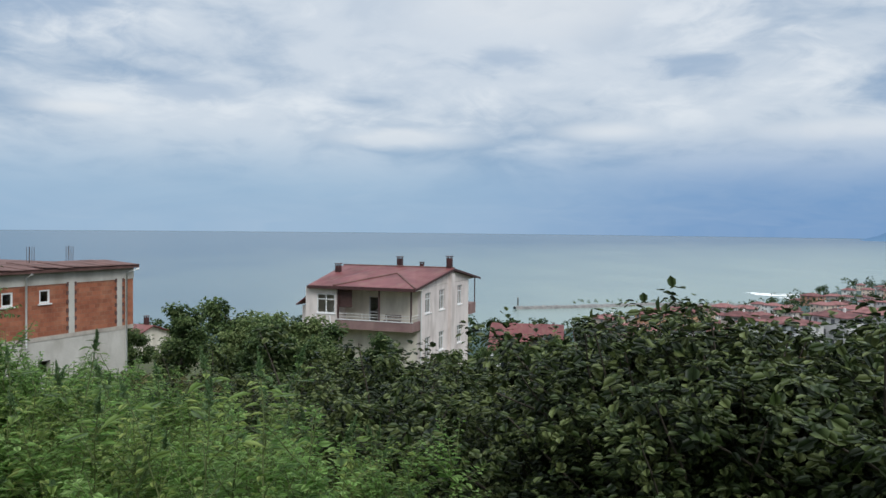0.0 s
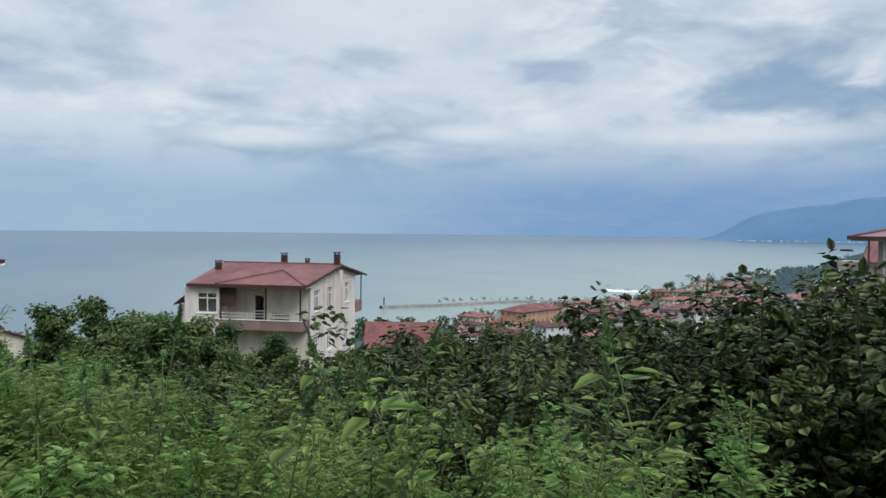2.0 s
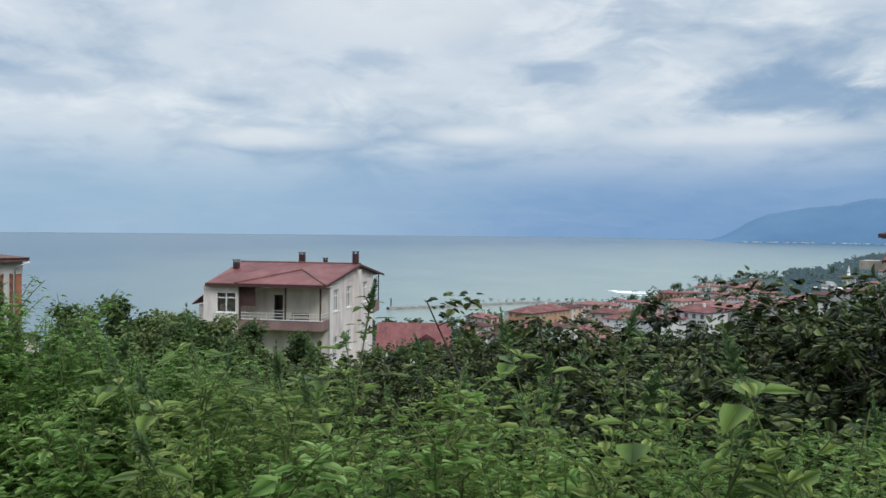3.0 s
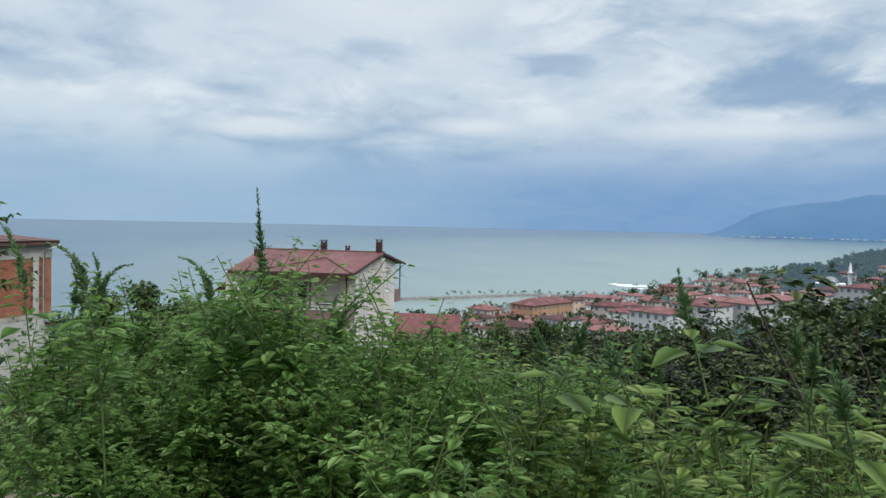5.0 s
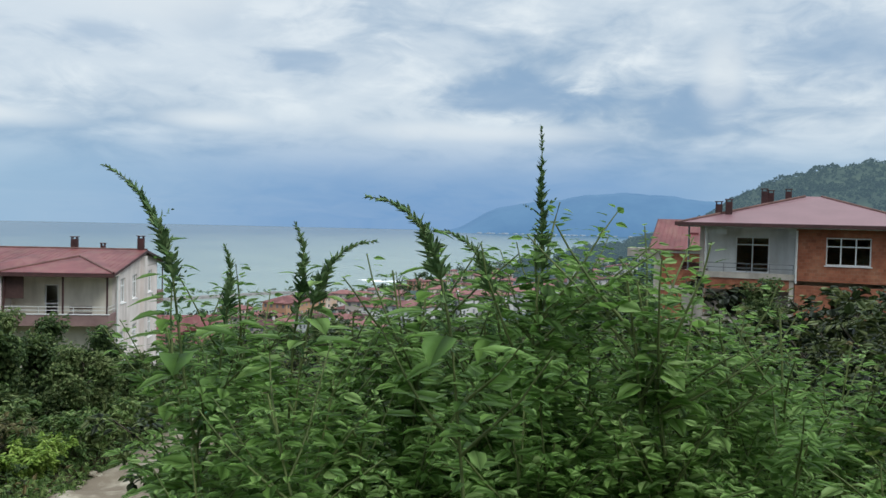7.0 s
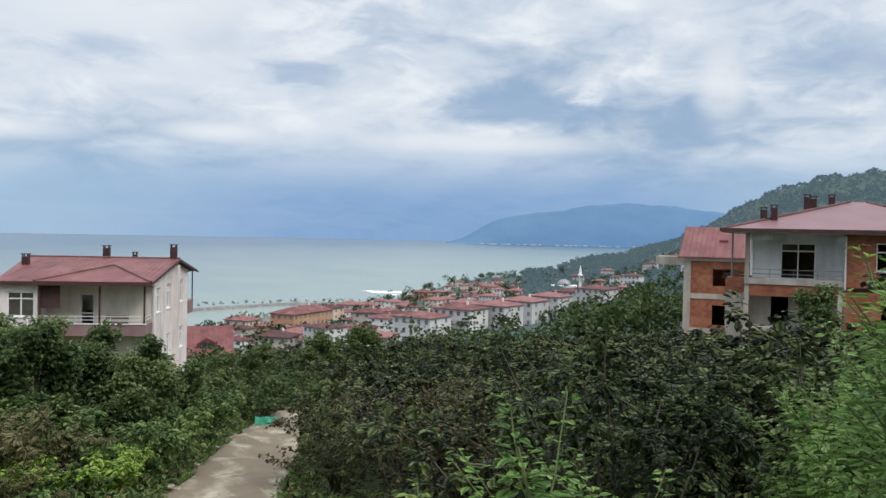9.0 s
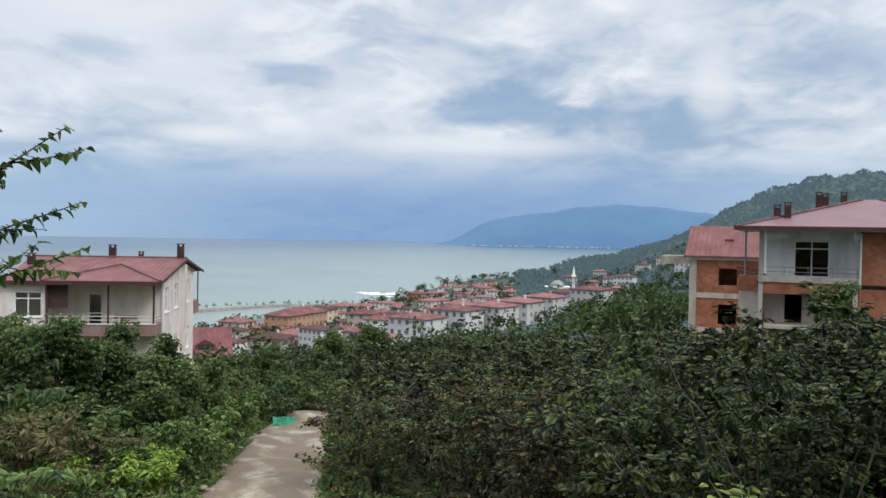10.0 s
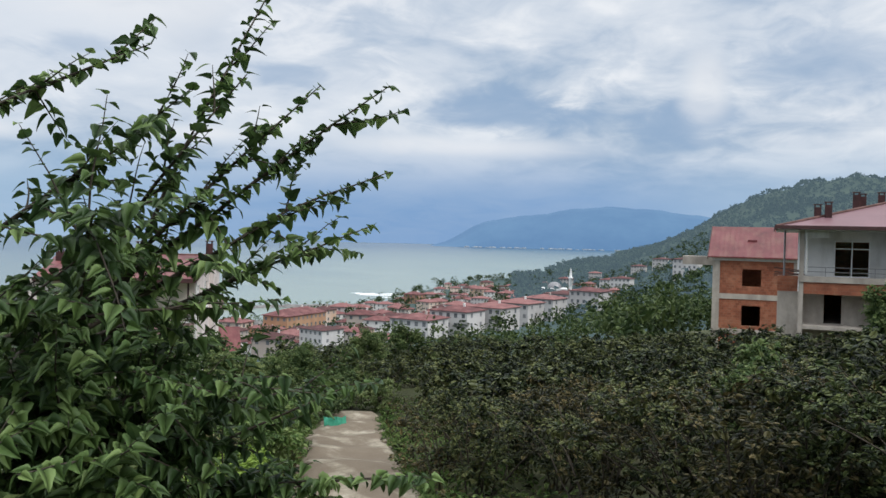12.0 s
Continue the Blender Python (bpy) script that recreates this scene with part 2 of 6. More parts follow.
M["rebar"] = material("rusty_rebar", [(0.05, 0.035, 0.03), (0.10, 0.06, 0.05)], 0.9, 6, 30, 0.2)
M["town_glass"] = material("far_window_glass", [(0.10, 0.11, 0.12), (0.2, 0.2, 0.21)], 0.3, 0.5, 4, 0.0, per_object=0.8)
M["interior"] = material("painted_interior_shade", [(0.02, 0.02, 0.022), (0.045, 0.04, 0.04)], 0.9, 1, 8, 0.0)
M["dark_board"] = material("dark_timber_screen", [(0.045, 0.022, 0.02), (0.085, 0.045, 0.04)], 0.8, 2, 20, 0.2)
M["tarp"] = material("green_plastic_net", [(0.03, 0.28, 0.17), (0.07, 0.42, 0.28)], 0.6, 2, 20, 0.3)
M["flat_wall"] = material("weathered_white_render", [(0.42, 0.40, 0.39), (0.60, 0.58, 0.57)], 0.9, 0.1, 5, 0.05, per_object=0.8)
M["orange_wall"] = material("ochre_orange_render", [(0.40, 0.22, 0.13), (0.50, 0.31, 0.19)], 0.9, 0.3, 6, 0.1)
M["town_wall"] = material("town_render", [(0.40, 0.34, 0.30), (0.58, 0.55, 0.52), (0.70, 0.68, 0.66)], 0.9, 0.08, 3, 0.05, per_object=0.9)
M["warm_wall"] = material("ochre_and_pink_render", [(0.42, 0.22, 0.15), (0.56, 0.38, 0.27), (0.62, 0.50, 0.42)], 0.9, 0.08, 3, 0.05, per_object=0.9)
M["rock"] = material("breakwater_rock", [(0.10, 0.10, 0.10), (0.24, 0.23, 0.22)], 0.9, 0.5, 4, 0.3)
M["foam"] = material("white_surf", [(0.72, 0.75, 0.76), (0.85, 0.86, 0.86)], 0.8, 0.05, 0.5, 0.0)
M["plastic_white"] = material("white_plastic", [(0.62, 0.62, 0.60), (0.72, 0.72, 0.70)], 0.5, 3, 20, 0.05)

glass = bpy.data.materials.new("window_glass")
glass.use_nodes = True
gb = glass.node_tree.nodes["Principled BSDF"]
gb.inputs["Base Color"].default_value = (0.9, 0.95, 0.95, 1)
gb.inputs["Roughness"].default_value, gb.inputs["Transmission Weight"].default_value, gb.inputs["IOR"].default_value = 0.04, 1.0, 1.45
M["glass"] = glass

# sea: base colour green near the shore, darker and bluer far out
water = bpy.data.materials.new("sea_water")
water.use_nodes = True
sn, sl = water.node_tree.nodes, water.node_tree.links
sb = sn["Principled BSDF"]
sb.inputs["Roughness"].default_value, sb.inputs["IOR"].default_value = 0.22, 1.33
sb.inputs["Specular IOR Level"].default_value = 0.25
stc = sn.new("ShaderNodeTexCoord")
smap = sn.new("ShaderNodeMapping")
smap.inputs["Scale"].default_value = (0.0022, 0.0011, 1)
smap.inputs["Rotation"].default_value = (0, 0, radians(25))
sl.new(stc.outputs["Object"], smap.inputs[0])
sno = sn.new("ShaderNodeTexNoise")
sno.inputs["Detail"].default_value = 5
sl.new(smap.outputs[0], sno.inputs["Vector"])
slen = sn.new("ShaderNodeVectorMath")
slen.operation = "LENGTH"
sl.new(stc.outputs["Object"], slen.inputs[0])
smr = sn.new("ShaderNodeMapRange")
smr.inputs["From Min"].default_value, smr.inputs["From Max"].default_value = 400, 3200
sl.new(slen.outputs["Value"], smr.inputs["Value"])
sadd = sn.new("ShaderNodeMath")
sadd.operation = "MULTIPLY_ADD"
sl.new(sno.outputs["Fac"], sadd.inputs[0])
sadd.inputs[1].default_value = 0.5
# pushed bluer towards -x, greener towards +x where the town lies
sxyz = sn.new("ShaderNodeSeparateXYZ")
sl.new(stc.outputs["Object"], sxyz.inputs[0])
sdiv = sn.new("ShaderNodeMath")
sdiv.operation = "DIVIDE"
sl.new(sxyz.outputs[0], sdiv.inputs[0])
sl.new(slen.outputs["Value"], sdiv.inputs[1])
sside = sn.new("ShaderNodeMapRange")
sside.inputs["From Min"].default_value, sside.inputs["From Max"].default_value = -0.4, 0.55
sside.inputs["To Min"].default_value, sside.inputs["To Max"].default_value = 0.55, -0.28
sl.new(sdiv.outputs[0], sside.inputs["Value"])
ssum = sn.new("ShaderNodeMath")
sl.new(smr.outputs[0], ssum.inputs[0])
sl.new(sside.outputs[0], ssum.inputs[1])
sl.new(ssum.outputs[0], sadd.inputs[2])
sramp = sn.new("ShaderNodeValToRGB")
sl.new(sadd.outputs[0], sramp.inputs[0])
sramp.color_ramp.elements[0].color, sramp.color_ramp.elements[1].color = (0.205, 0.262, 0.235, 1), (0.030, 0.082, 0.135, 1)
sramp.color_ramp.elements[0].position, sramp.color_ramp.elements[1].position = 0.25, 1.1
sl.new(sramp.outputs[0], sb.inputs["Base Color"])
swv = sn.new("ShaderNodeTexNoise")
swv.inputs["Scale"].default_value, swv.inputs["Detail"].default_value = 0.35, 4
sl.new(stc.outputs["Object"], swv.inputs["Vector"])
sbp = sn.new("ShaderNodeBump")
sbp.inputs["Strength"].default_value, sbp.inputs["Distance"].default_value = 0.3, 0.5
sl.new(swv.outputs["Fac"], sbp.inputs["Height"])
sl.new(sbp.outputs[0], sb.inputs["Normal"])
M["water"] = water


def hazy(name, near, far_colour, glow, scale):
    """Distant hillside; the haze of kilometres of air is put in as emission."""
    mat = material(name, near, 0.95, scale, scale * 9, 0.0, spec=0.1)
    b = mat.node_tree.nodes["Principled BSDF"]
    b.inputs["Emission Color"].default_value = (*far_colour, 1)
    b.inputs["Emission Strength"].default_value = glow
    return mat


# blue emission imitates aerial haze on headland, hill ground and hill leaves
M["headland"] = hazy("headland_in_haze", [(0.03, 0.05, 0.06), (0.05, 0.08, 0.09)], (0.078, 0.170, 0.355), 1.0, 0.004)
M["hill_leaf"] = hazy("hill_woods_leaves_in_haze", [(0.018, 0.032, 0.021), (0.031, 0.048, 0.029), (0.050, 0.068, 0.040)], (0.28, 0.42, 0.54), 0.23, 0.012)
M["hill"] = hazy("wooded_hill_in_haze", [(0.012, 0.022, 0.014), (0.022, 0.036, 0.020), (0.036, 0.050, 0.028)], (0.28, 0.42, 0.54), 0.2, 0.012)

# ---- mesh helpers ----


def mesh_np(name, verts, faces, mat, smooth=False):
    """A mesh from vertex rows and a list of equal-sided face arrays."""
    me = bpy.data.meshes.new(name)
    verts = np.asarray(verts, dtype=np.float32)
    groups = [np.asarray(f, dtype=np.int32) for f in (faces if isinstance(faces, list) else [faces])]
    loops = np.concatenate([g.ravel() for g in groups])
    sizes = np.concatenate([np.full(len(g), g.shape[1], dtype=np.int32) for g in groups])
    starts = np.concatenate([[0], np.cumsum(sizes)[:-1]]).astype(np.int32)
    me.vertices.add(len(verts))
    me.vertices.foreach_set("co", verts.ravel())
    me.loops.add(len(loops))
    me.loops.foreach_set("vertex_index", loops)
    me.polygons.add(len(sizes))
    me.polygons.foreach_set("loop_start", starts)
    me.update(calc_edges=True)
    me.validate()
    if smooth:
        me.shade_smooth()
    if mat:
        me.materials.append(mat)
    return me


def part(name, bm, mat, parent=None, label=""):
    """One mesh object out of a bmesh or a mesh, under a thing or a part."""
    if isinstance(bm, bmesh.types.BMesh):
        me = bpy.data.meshes.new(name)
        bmesh.ops.recalc_face_normals(bm, faces=bm.faces)
        bm.to_mesh(me)
        bm.free()
        me.materials.append(mat)
    else:
        me = bm
    ob = new(name, me)
    if parent:
        ob.parent = parent
    if label:
        ob["label"] = label
    return ob


def box(lo, hi, bm=None, bevel=0.0):
    """A box between two corners, added to a bmesh."""
    own = bmesh.new()
    made = bmesh.ops.create_cube(own, size=1.0)
    size = [max(b - a, 1e-4) for a, b in zip(lo, hi)]
    mid = [(a + b) / 2 for a, b in zip(lo, hi)]
    for v in made["verts"]:
        v.co = Vector([c * s + m for c, s, m in zip(v.co, size, mid)])
    if bevel:
        bmesh.ops.bevel(own, geom=own.edges[:], offset=bevel, segments=1, affect="EDGES")
    if bm is None:
        return own
    tmp = bpy.data.meshes.new("tmp")
    own.to_mesh(tmp)
    own.free()
    bm.from_mesh(tmp)
    bpy.data.meshes.remove(tmp)
    return bm


def solid(points, faces, bm=None):
    bm = bm or bmesh.new()
    vs = [bm.verts.new(p) for p in points]
    for f in faces:
        bm.faces.new([vs[i] for i in f])
    return bm


def slab(points, thick, bm=None):
    """A flat polygon with thickness below it."""
    n = len(points)
    low = [(p[0], p[1], p[2] - thick) for p in points]
    return solid([*points, *low], [tuple(range(n)), tuple(range(2 * n - 1, n - 1, -1))] + [(i, (i + n), (i + 1) % n + n, (i + 1) % n) for i in range(n)], bm)


def tube(path, radii, sides=6):
    """Verts and quads of a tapered tube along a path."""
    path, radii = np.asarray(path, float), np.asarray(radii, float)
    tang = np.gradient(path, axis=0)
    tang /= np.linalg.norm(tang, axis=1)[:, None] + 1e-9
    ref = np.where(np.abs(tang[:, 2:3]) > 0.9, [[1.0, 0, 0]], [[0, 0, 1.0]])
    u = np.cross(tang, ref)
    u /= np.linalg.norm(u, axis=1)[:, None] + 1e-9
    v = np.cross(tang, u)
    a = np.linspace(0, 2 * math.pi, sides, endpoint=False)
    ring = u[:, None] * np.cos(a)[None, :, None] + v[:, None] * np.sin(a)[None, :, None]
    verts = (path[:, None] + ring * radii[:, None, None]).reshape(-1, 3)
    i, j = np.meshgrid(np.arange(len(path) - 1), np.arange(sides), indexing="ij")
    k = (j + 1) % sides
    return verts, np.stack([i * sides + j, i * sides + k, (i + 1) * sides + k, (i + 1) * sides + j], -1).reshape(-1, 4)


def join(pieces):
    """Joins (verts, quads) pieces."""
    verts, quads, n = [], [], 0
    for v, f in pieces:
        verts.append(v)
        quads.append(np.asarray(f) + n)
        n += len(v)
    return np.concatenate(verts), np.concatenate(quads)


def empty(name, m):
    ob = new(name)
    ob.empty_display_size = 0.3
    ob.matrix_basis = m
    return ob

# ---- ground ----
ALONG, DOWN = np.array([-0.7236, 0.6902]), np.array([0.6902, 0.7236])
SEA = -43.5
OX, OY = -8.9, 8.5


def smooth(v, lo, hi):
    u = np.clip((v - lo) / (hi - lo), 0, 1)
    return u * u * (3 - 2 * u)


def ground_z(x, y):
    """Height of the ground: a road descending along the slope, orchards below it, the town and the shore far down."""
    x, y = np.asarray(x, float), np.asarray(y, float)
    s, q = ALONG[0] * x + ALONG[1] * y, DOWN[0] * x + DOWN[1] * y
    road = np.where(s > 0, -0.1165 * 60 * (1 - np.exp(-np.maximum(s, 0) / 60)) * 1.18, -0.1165 * np.maximum(s, -60))
    fall = np.interp(q, [-40, -3.2, 1.4, 3, 6, 12, 17, 31, 45, 60, 120], [12, 0, 0, -0.5, -1.4, -2.9, -4.0, -5.4, -6.1, -7.2, -11])
    near = road + fall
    d, b = np.hypot(x - OX, y - OY), np.degrees(np.arctan2(x - OX, y - OY))
    coast = np.interp(b, [-90, -20, 10, 15, 20, 25, 30, 35, 37.4, 40, 41.5, 46, 180], [330, 330, 350, 385, 435, 580, 850, 1000, 1750, 2250, 3300, 5200, 5200])
    tau = np.interp(b, [-20, 15, 20, 26, 30, 35, 38, 42, 60], [110, 100, 130, 165, 195, 225, 280, 420, 900])
    far = -9 - 33.5 * (1 - np.exp(-np.maximum(d - 60, 0) / tau))
    far = far + (-48 - far) * smooth(d / coast, 0.9, 1.02)
    crest = np.interp(b, [39.5, 41.5, 44, 48, 50.5, 53, 57, 60, 75, 110, 140], [0, 15, 46, 110, 137, 149, 156, 178, 214, 204, 0])
    hill = crest * (0.35 * smooth(d, 150, 700) + 0.65 * smooth(d, 500, 1650)) * (1 + 0.025 * np.sin(b * 2.3 + 1) + 0.015 * np.sin(b * 6.1))
    inland = smooth(np.abs(b), 100, 150) * smooth(d, 20, 200) * 45
    w = smooth(d, 45, 120)
    rough = 0.12 * np.sin(x * 1.3 + 0.7 * y) * np.cos(y * 0.9 - 0.4 * x) * smooth(q, 2, 5)
    return near * (1 - w) + (far + hill) * w + inland + rough


def at(x, y, up=0.0):
    return float(ground_z(x, y)) + up


CX, CY = -5.0, 12.0
rings = np.concatenate([np.arange(0.6, 45, 0.75), 45 * 1.06 ** np.arange(0, 81)])
angles = np.linspace(0, 2 * math.pi, 288, endpoint=False)
gx = np.concatenate([[CX], (CX + rings[:, None] * np.sin(angles)).ravel()])
gy = np.concatenate([[CY], (CY + rings[:, None] * np.cos(angles)).ravel()])
na, nr = len(angles), len(rings)
i, j = np.meshgrid(np.arange(nr - 1), np.arange(na), indexing="ij")
k = (j + 1) % na
gq = np.stack([1 + i * na + j, 1 + (i + 1) * na + j, 1 + (i + 1) * na + k, 1 + i * na + k], -1).reshape(-1, 4)
gt = np.stack([np.zeros(na, int), 1 + np.arange(na), 1 + (np.arange(na) + 1) % na], -1)
gme = mesh_np("ground", np.stack([gx, gy, ground_z(gx, gy)], -1), [gq, gt], M["soil"], True)
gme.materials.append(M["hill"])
# ground past 130 m takes the hill material with its haze glow
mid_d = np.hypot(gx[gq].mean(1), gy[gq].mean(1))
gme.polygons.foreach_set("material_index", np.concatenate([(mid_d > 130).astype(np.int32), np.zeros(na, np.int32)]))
tagged(part("ground", gme, None), "sloping ground of soil, grass and leaf litter", "ground", kind="structure")

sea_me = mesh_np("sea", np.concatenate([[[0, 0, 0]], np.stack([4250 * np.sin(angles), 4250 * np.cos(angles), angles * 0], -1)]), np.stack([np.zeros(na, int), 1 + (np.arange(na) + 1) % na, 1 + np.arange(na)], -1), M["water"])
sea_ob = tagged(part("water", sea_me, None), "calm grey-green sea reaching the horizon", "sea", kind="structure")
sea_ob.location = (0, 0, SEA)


def strip(name, line, widths, lift, mat, label, steps=60, across=8, ragged=0.0, kind="structure"):
    """A ribbon of surface laid along a line over the ground."""
    line, rnd = np.asarray(line, float), np.random.RandomState(5)
    t = np.linspace(0, len(line) - 1, steps)
    c = np.stack([np.interp(t, range(len(line)), line[:, a]) for a in (0, 1)], -1)
    c = np.stack([np.convolve(np.pad(c[:, a], 3, "edge"), np.ones(7) / 7, "valid") for a in (0, 1)], -1)
    w = np.interp(t, range(len(line)), widths)
    tan = np.gradient(c, axis=0)
    tan /= np.linalg.norm(tan, axis=1)[:, None]
    nor = np.stack([tan[:, 1], -tan[:, 0]], -1)
    e = np.linspace(-0.5, 0.5, across + 1)
    off = e[None] * w[:, None] + ragged * (np.abs(e) > 0.49)[None] * (rnd.rand(steps, across + 1) - 0.5)
    x, y = c[:, 0:1] + nor[:, 0:1] * off, c[:, 1:2] + nor[:, 1:2] * off
    z = ground_z(x, y) + lift - 0.12 * (np.abs(e) > 0.49)[None]
    v = np.stack([x, y, z], -1).reshape(-1, 3)
    i, j = np.meshgrid(np.arange(steps - 1), np.arange(across), indexing="ij")
    n = across + 1
    f = np.stack([i * n + j, i * n + j + 1, (i + 1) * n + j + 1, (i + 1) * n + j], -1).reshape(-1, 4)
    return tagged(part(name, mesh_np(name, v, f, mat, True), None), label, name.split("_")[-1], kind=kind)


road_line = [(-ALONG[0] * 40 + DOWN[0] * -1.0, -ALONG[1] * 40 + DOWN[1] * -1.0), (ALONG[0] * 50 - DOWN[0], ALONG[1] * 50 - DOWN[1])]
strip("road", road_line, [4.0, 4.0], 0.05, M["asphalt"], "narrow worn asphalt road descending along the hillside", 120)
TRACK = [(-9.5, 11.5), (-7.6, 16.5), (-6.15, 21.5), (-4.3, 28), (-2.2, 33.6), (0.9, 42), (3.2, 47)]
strip("dirt_track", TRACK, [3.5, 3.5, 3.4, 3.2, 3.1, 2.8, 2.4], 0.09, M["track"], "pale rutted dirt track between hedges", 110, 14, 0.5)

# headland across the bay
hb = np.radians(np.linspace(24.5, 60, 90))
deg = np.degrees(hb)
top = np.interp(deg, [24.5, 26.9, 28.0, 28.9, 29.9, 32, 34.3, 36, 38, 40, 42, 44, 47, 60], [-8, -2, 6, 50, 95, 140, 154, 176, 197, 201, 193, 178, 150, 150])
top = np.convolve(np.pad(top, 2, "edge"), np.ones(5) / 5, "valid") + 2.5 * np.sin(deg * 2.1) + 1.2 * np.sin(deg * 5.3)
rows_h = []
for d, f in ((3480, 0.0), (3520, 0.22), (3650, 0.6), (3770, 0.88), (3890, 1.0), (4010, 0.8)):
    rows_h.append(np.stack([d * np.sin(hb), d * np.cos(hb), SEA - 2 + np.maximum(top, 0) * f * (1 + 0.04 * np.sin(deg * 1.5 + d) * (f < 0.95))], -1))
hv = np.concatenate(rows_h)
i, j = np.meshgrid(np.arange(5), np.arange(89), indexing="ij")
hf = np.stack([i * 90 + j, i * 90 + j + 1, (i + 1) * 90 + j + 1, (i + 1) * 90 + j], -1).reshape(-1, 4)
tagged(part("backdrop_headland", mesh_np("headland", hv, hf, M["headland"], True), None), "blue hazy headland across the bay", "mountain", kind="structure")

rv = np.random.RandomState(3)
bm = bmesh.new()
for n in range(56):
    b = radians(rv.choice([rv.uniform(29, 45), rv.normal(38, 2.5), rv.normal(31.5, 0.8)]))
    d, w, h = rv.uniform(3440, 3470), rv.uniform(2, 9) ** 1.1, rv.uniform(1.5, 4.5)
    box((d * math.sin(b) - w, d * math.cos(b) - 6, SEA - 1), (d * math.sin(b) + w, d * math.cos(b) + 6, SEA + h), bm)
tagged(part("far_village", bm, M["far_render"]), "pale village strung along the far shore", "village", kind="stuff")

# ---- plants ----
# leaf outlines as (across, along) pairs of the half blade, from the base to the tip
ROUND = ((0.40, 0.24), (0.40, 0.66))
LANCE = ((0.22, 0.26), (0.19, 0.62))
OVATE = ((0.29, 0.28), (0.25, 0.58))
HEART = ((0.42, 0.10), (0.32, 0.58))
LOBED = ((0.26, -0.05), (0.43, 0.13), (0.36, 0.40), (0.25, 0.56), (0.15, 0.80))



def leaves(points, ahead, up, sizes, shape, rnd, fold=0.35, curl=0.25, simple=False):
    """Blades at points, growing ahead, facing up; folded along the midrib and curled at the tip."""
    n = len(points)
    f = ahead / (np.linalg.norm(ahead, axis=1)[:, None] + 1e-9)
    r = np.cross(f, up)
    r /= np.linalg.norm(r, axis=1)[:, None] + 1e-9
    u = np.cross(r, f)
    half = list(shape)
    along = [0.0] + [h[1] for h in half] + [1.0]
    mids = [(0.0, a) for a in along]
    k = len(half)
    curlv = curl * (0.4 + 1.2 * rnd.rand(n))
    foldv = fold * (0.2 + 1.5 * rnd.rand(n))
    cols = []
    for a, l in mids:
        cols.append(f * l - u * (curlv * l * l)[:, None])
    for side in (-1, 1):
        for a, l in half:
            wob = 1 + 0.15 * (rnd.rand(n) - 0.5)
            cols.append(f * l + r * (side * a * wob)[:, None] + u * (a * foldv - curlv * l * l)[:, None])
    v = points[:, None] + np.stack(cols, 1) * np.asarray(sizes)[:, None, None]
    m = len(cols)
    nm = k + 2
    tri, quad = [], []
    for b in (nm, nm + k):
        if simple:
            quad.append((0, b, b + 1, k + 1))
            continue
        tri += [(0, 1, b), (k, k + 1, b + k - 1)]
        quad += [(a + 1, a + 2, b + a + 1, b + a) for a in range(k - 1)]
    base = (np.arange(n) * m)[:, None, None]
    faces = [(base + np.array(tri)[None]).reshape(-1, 3)] if tri else []
    if quad:
        faces.append((base + np.array(quad)[None]).reshape(-1, 4))
    return v.reshape(-1, 3), faces


def leaf_mesh(name, sets, mat):
    """One mesh out of several (verts, [tris, quads]) sets."""
    verts, tris, quads, n = [], [], [], 0
    for v, fs in sets:
        verts.append(v)
        for f in fs:
            (tris if f.shape[1] == 3 else quads).append(f + n)
        n += len(v)
    return mesh_np(name, np.concatenate(verts), [np.concatenate(g) for g in (tris, quads) if g], mat)


def grow(rnd, start, way, length, steps, wander, sag):
    """A wandering line from start."""
    p, w = [np.array(start, float)], np.array(way, float)
    w /= np.linalg.norm(w)
    for _ in range(steps):
        w = w + rnd.normal(0, wander, 3) + np.array([0, 0, -sag])
        w /= np.linalg.norm(w)
        p.append(p[-1] + w * length / steps)
    return np.array(p)


def on_line(line, t):
    k = np.clip(t * (len(line) - 1), 0, len(line) - 1.001)
    i = k.astype(int)
    return line[i] + (line[i + 1] - line[i]) * (k - i)[:, None], line[i + 1] - line[i]


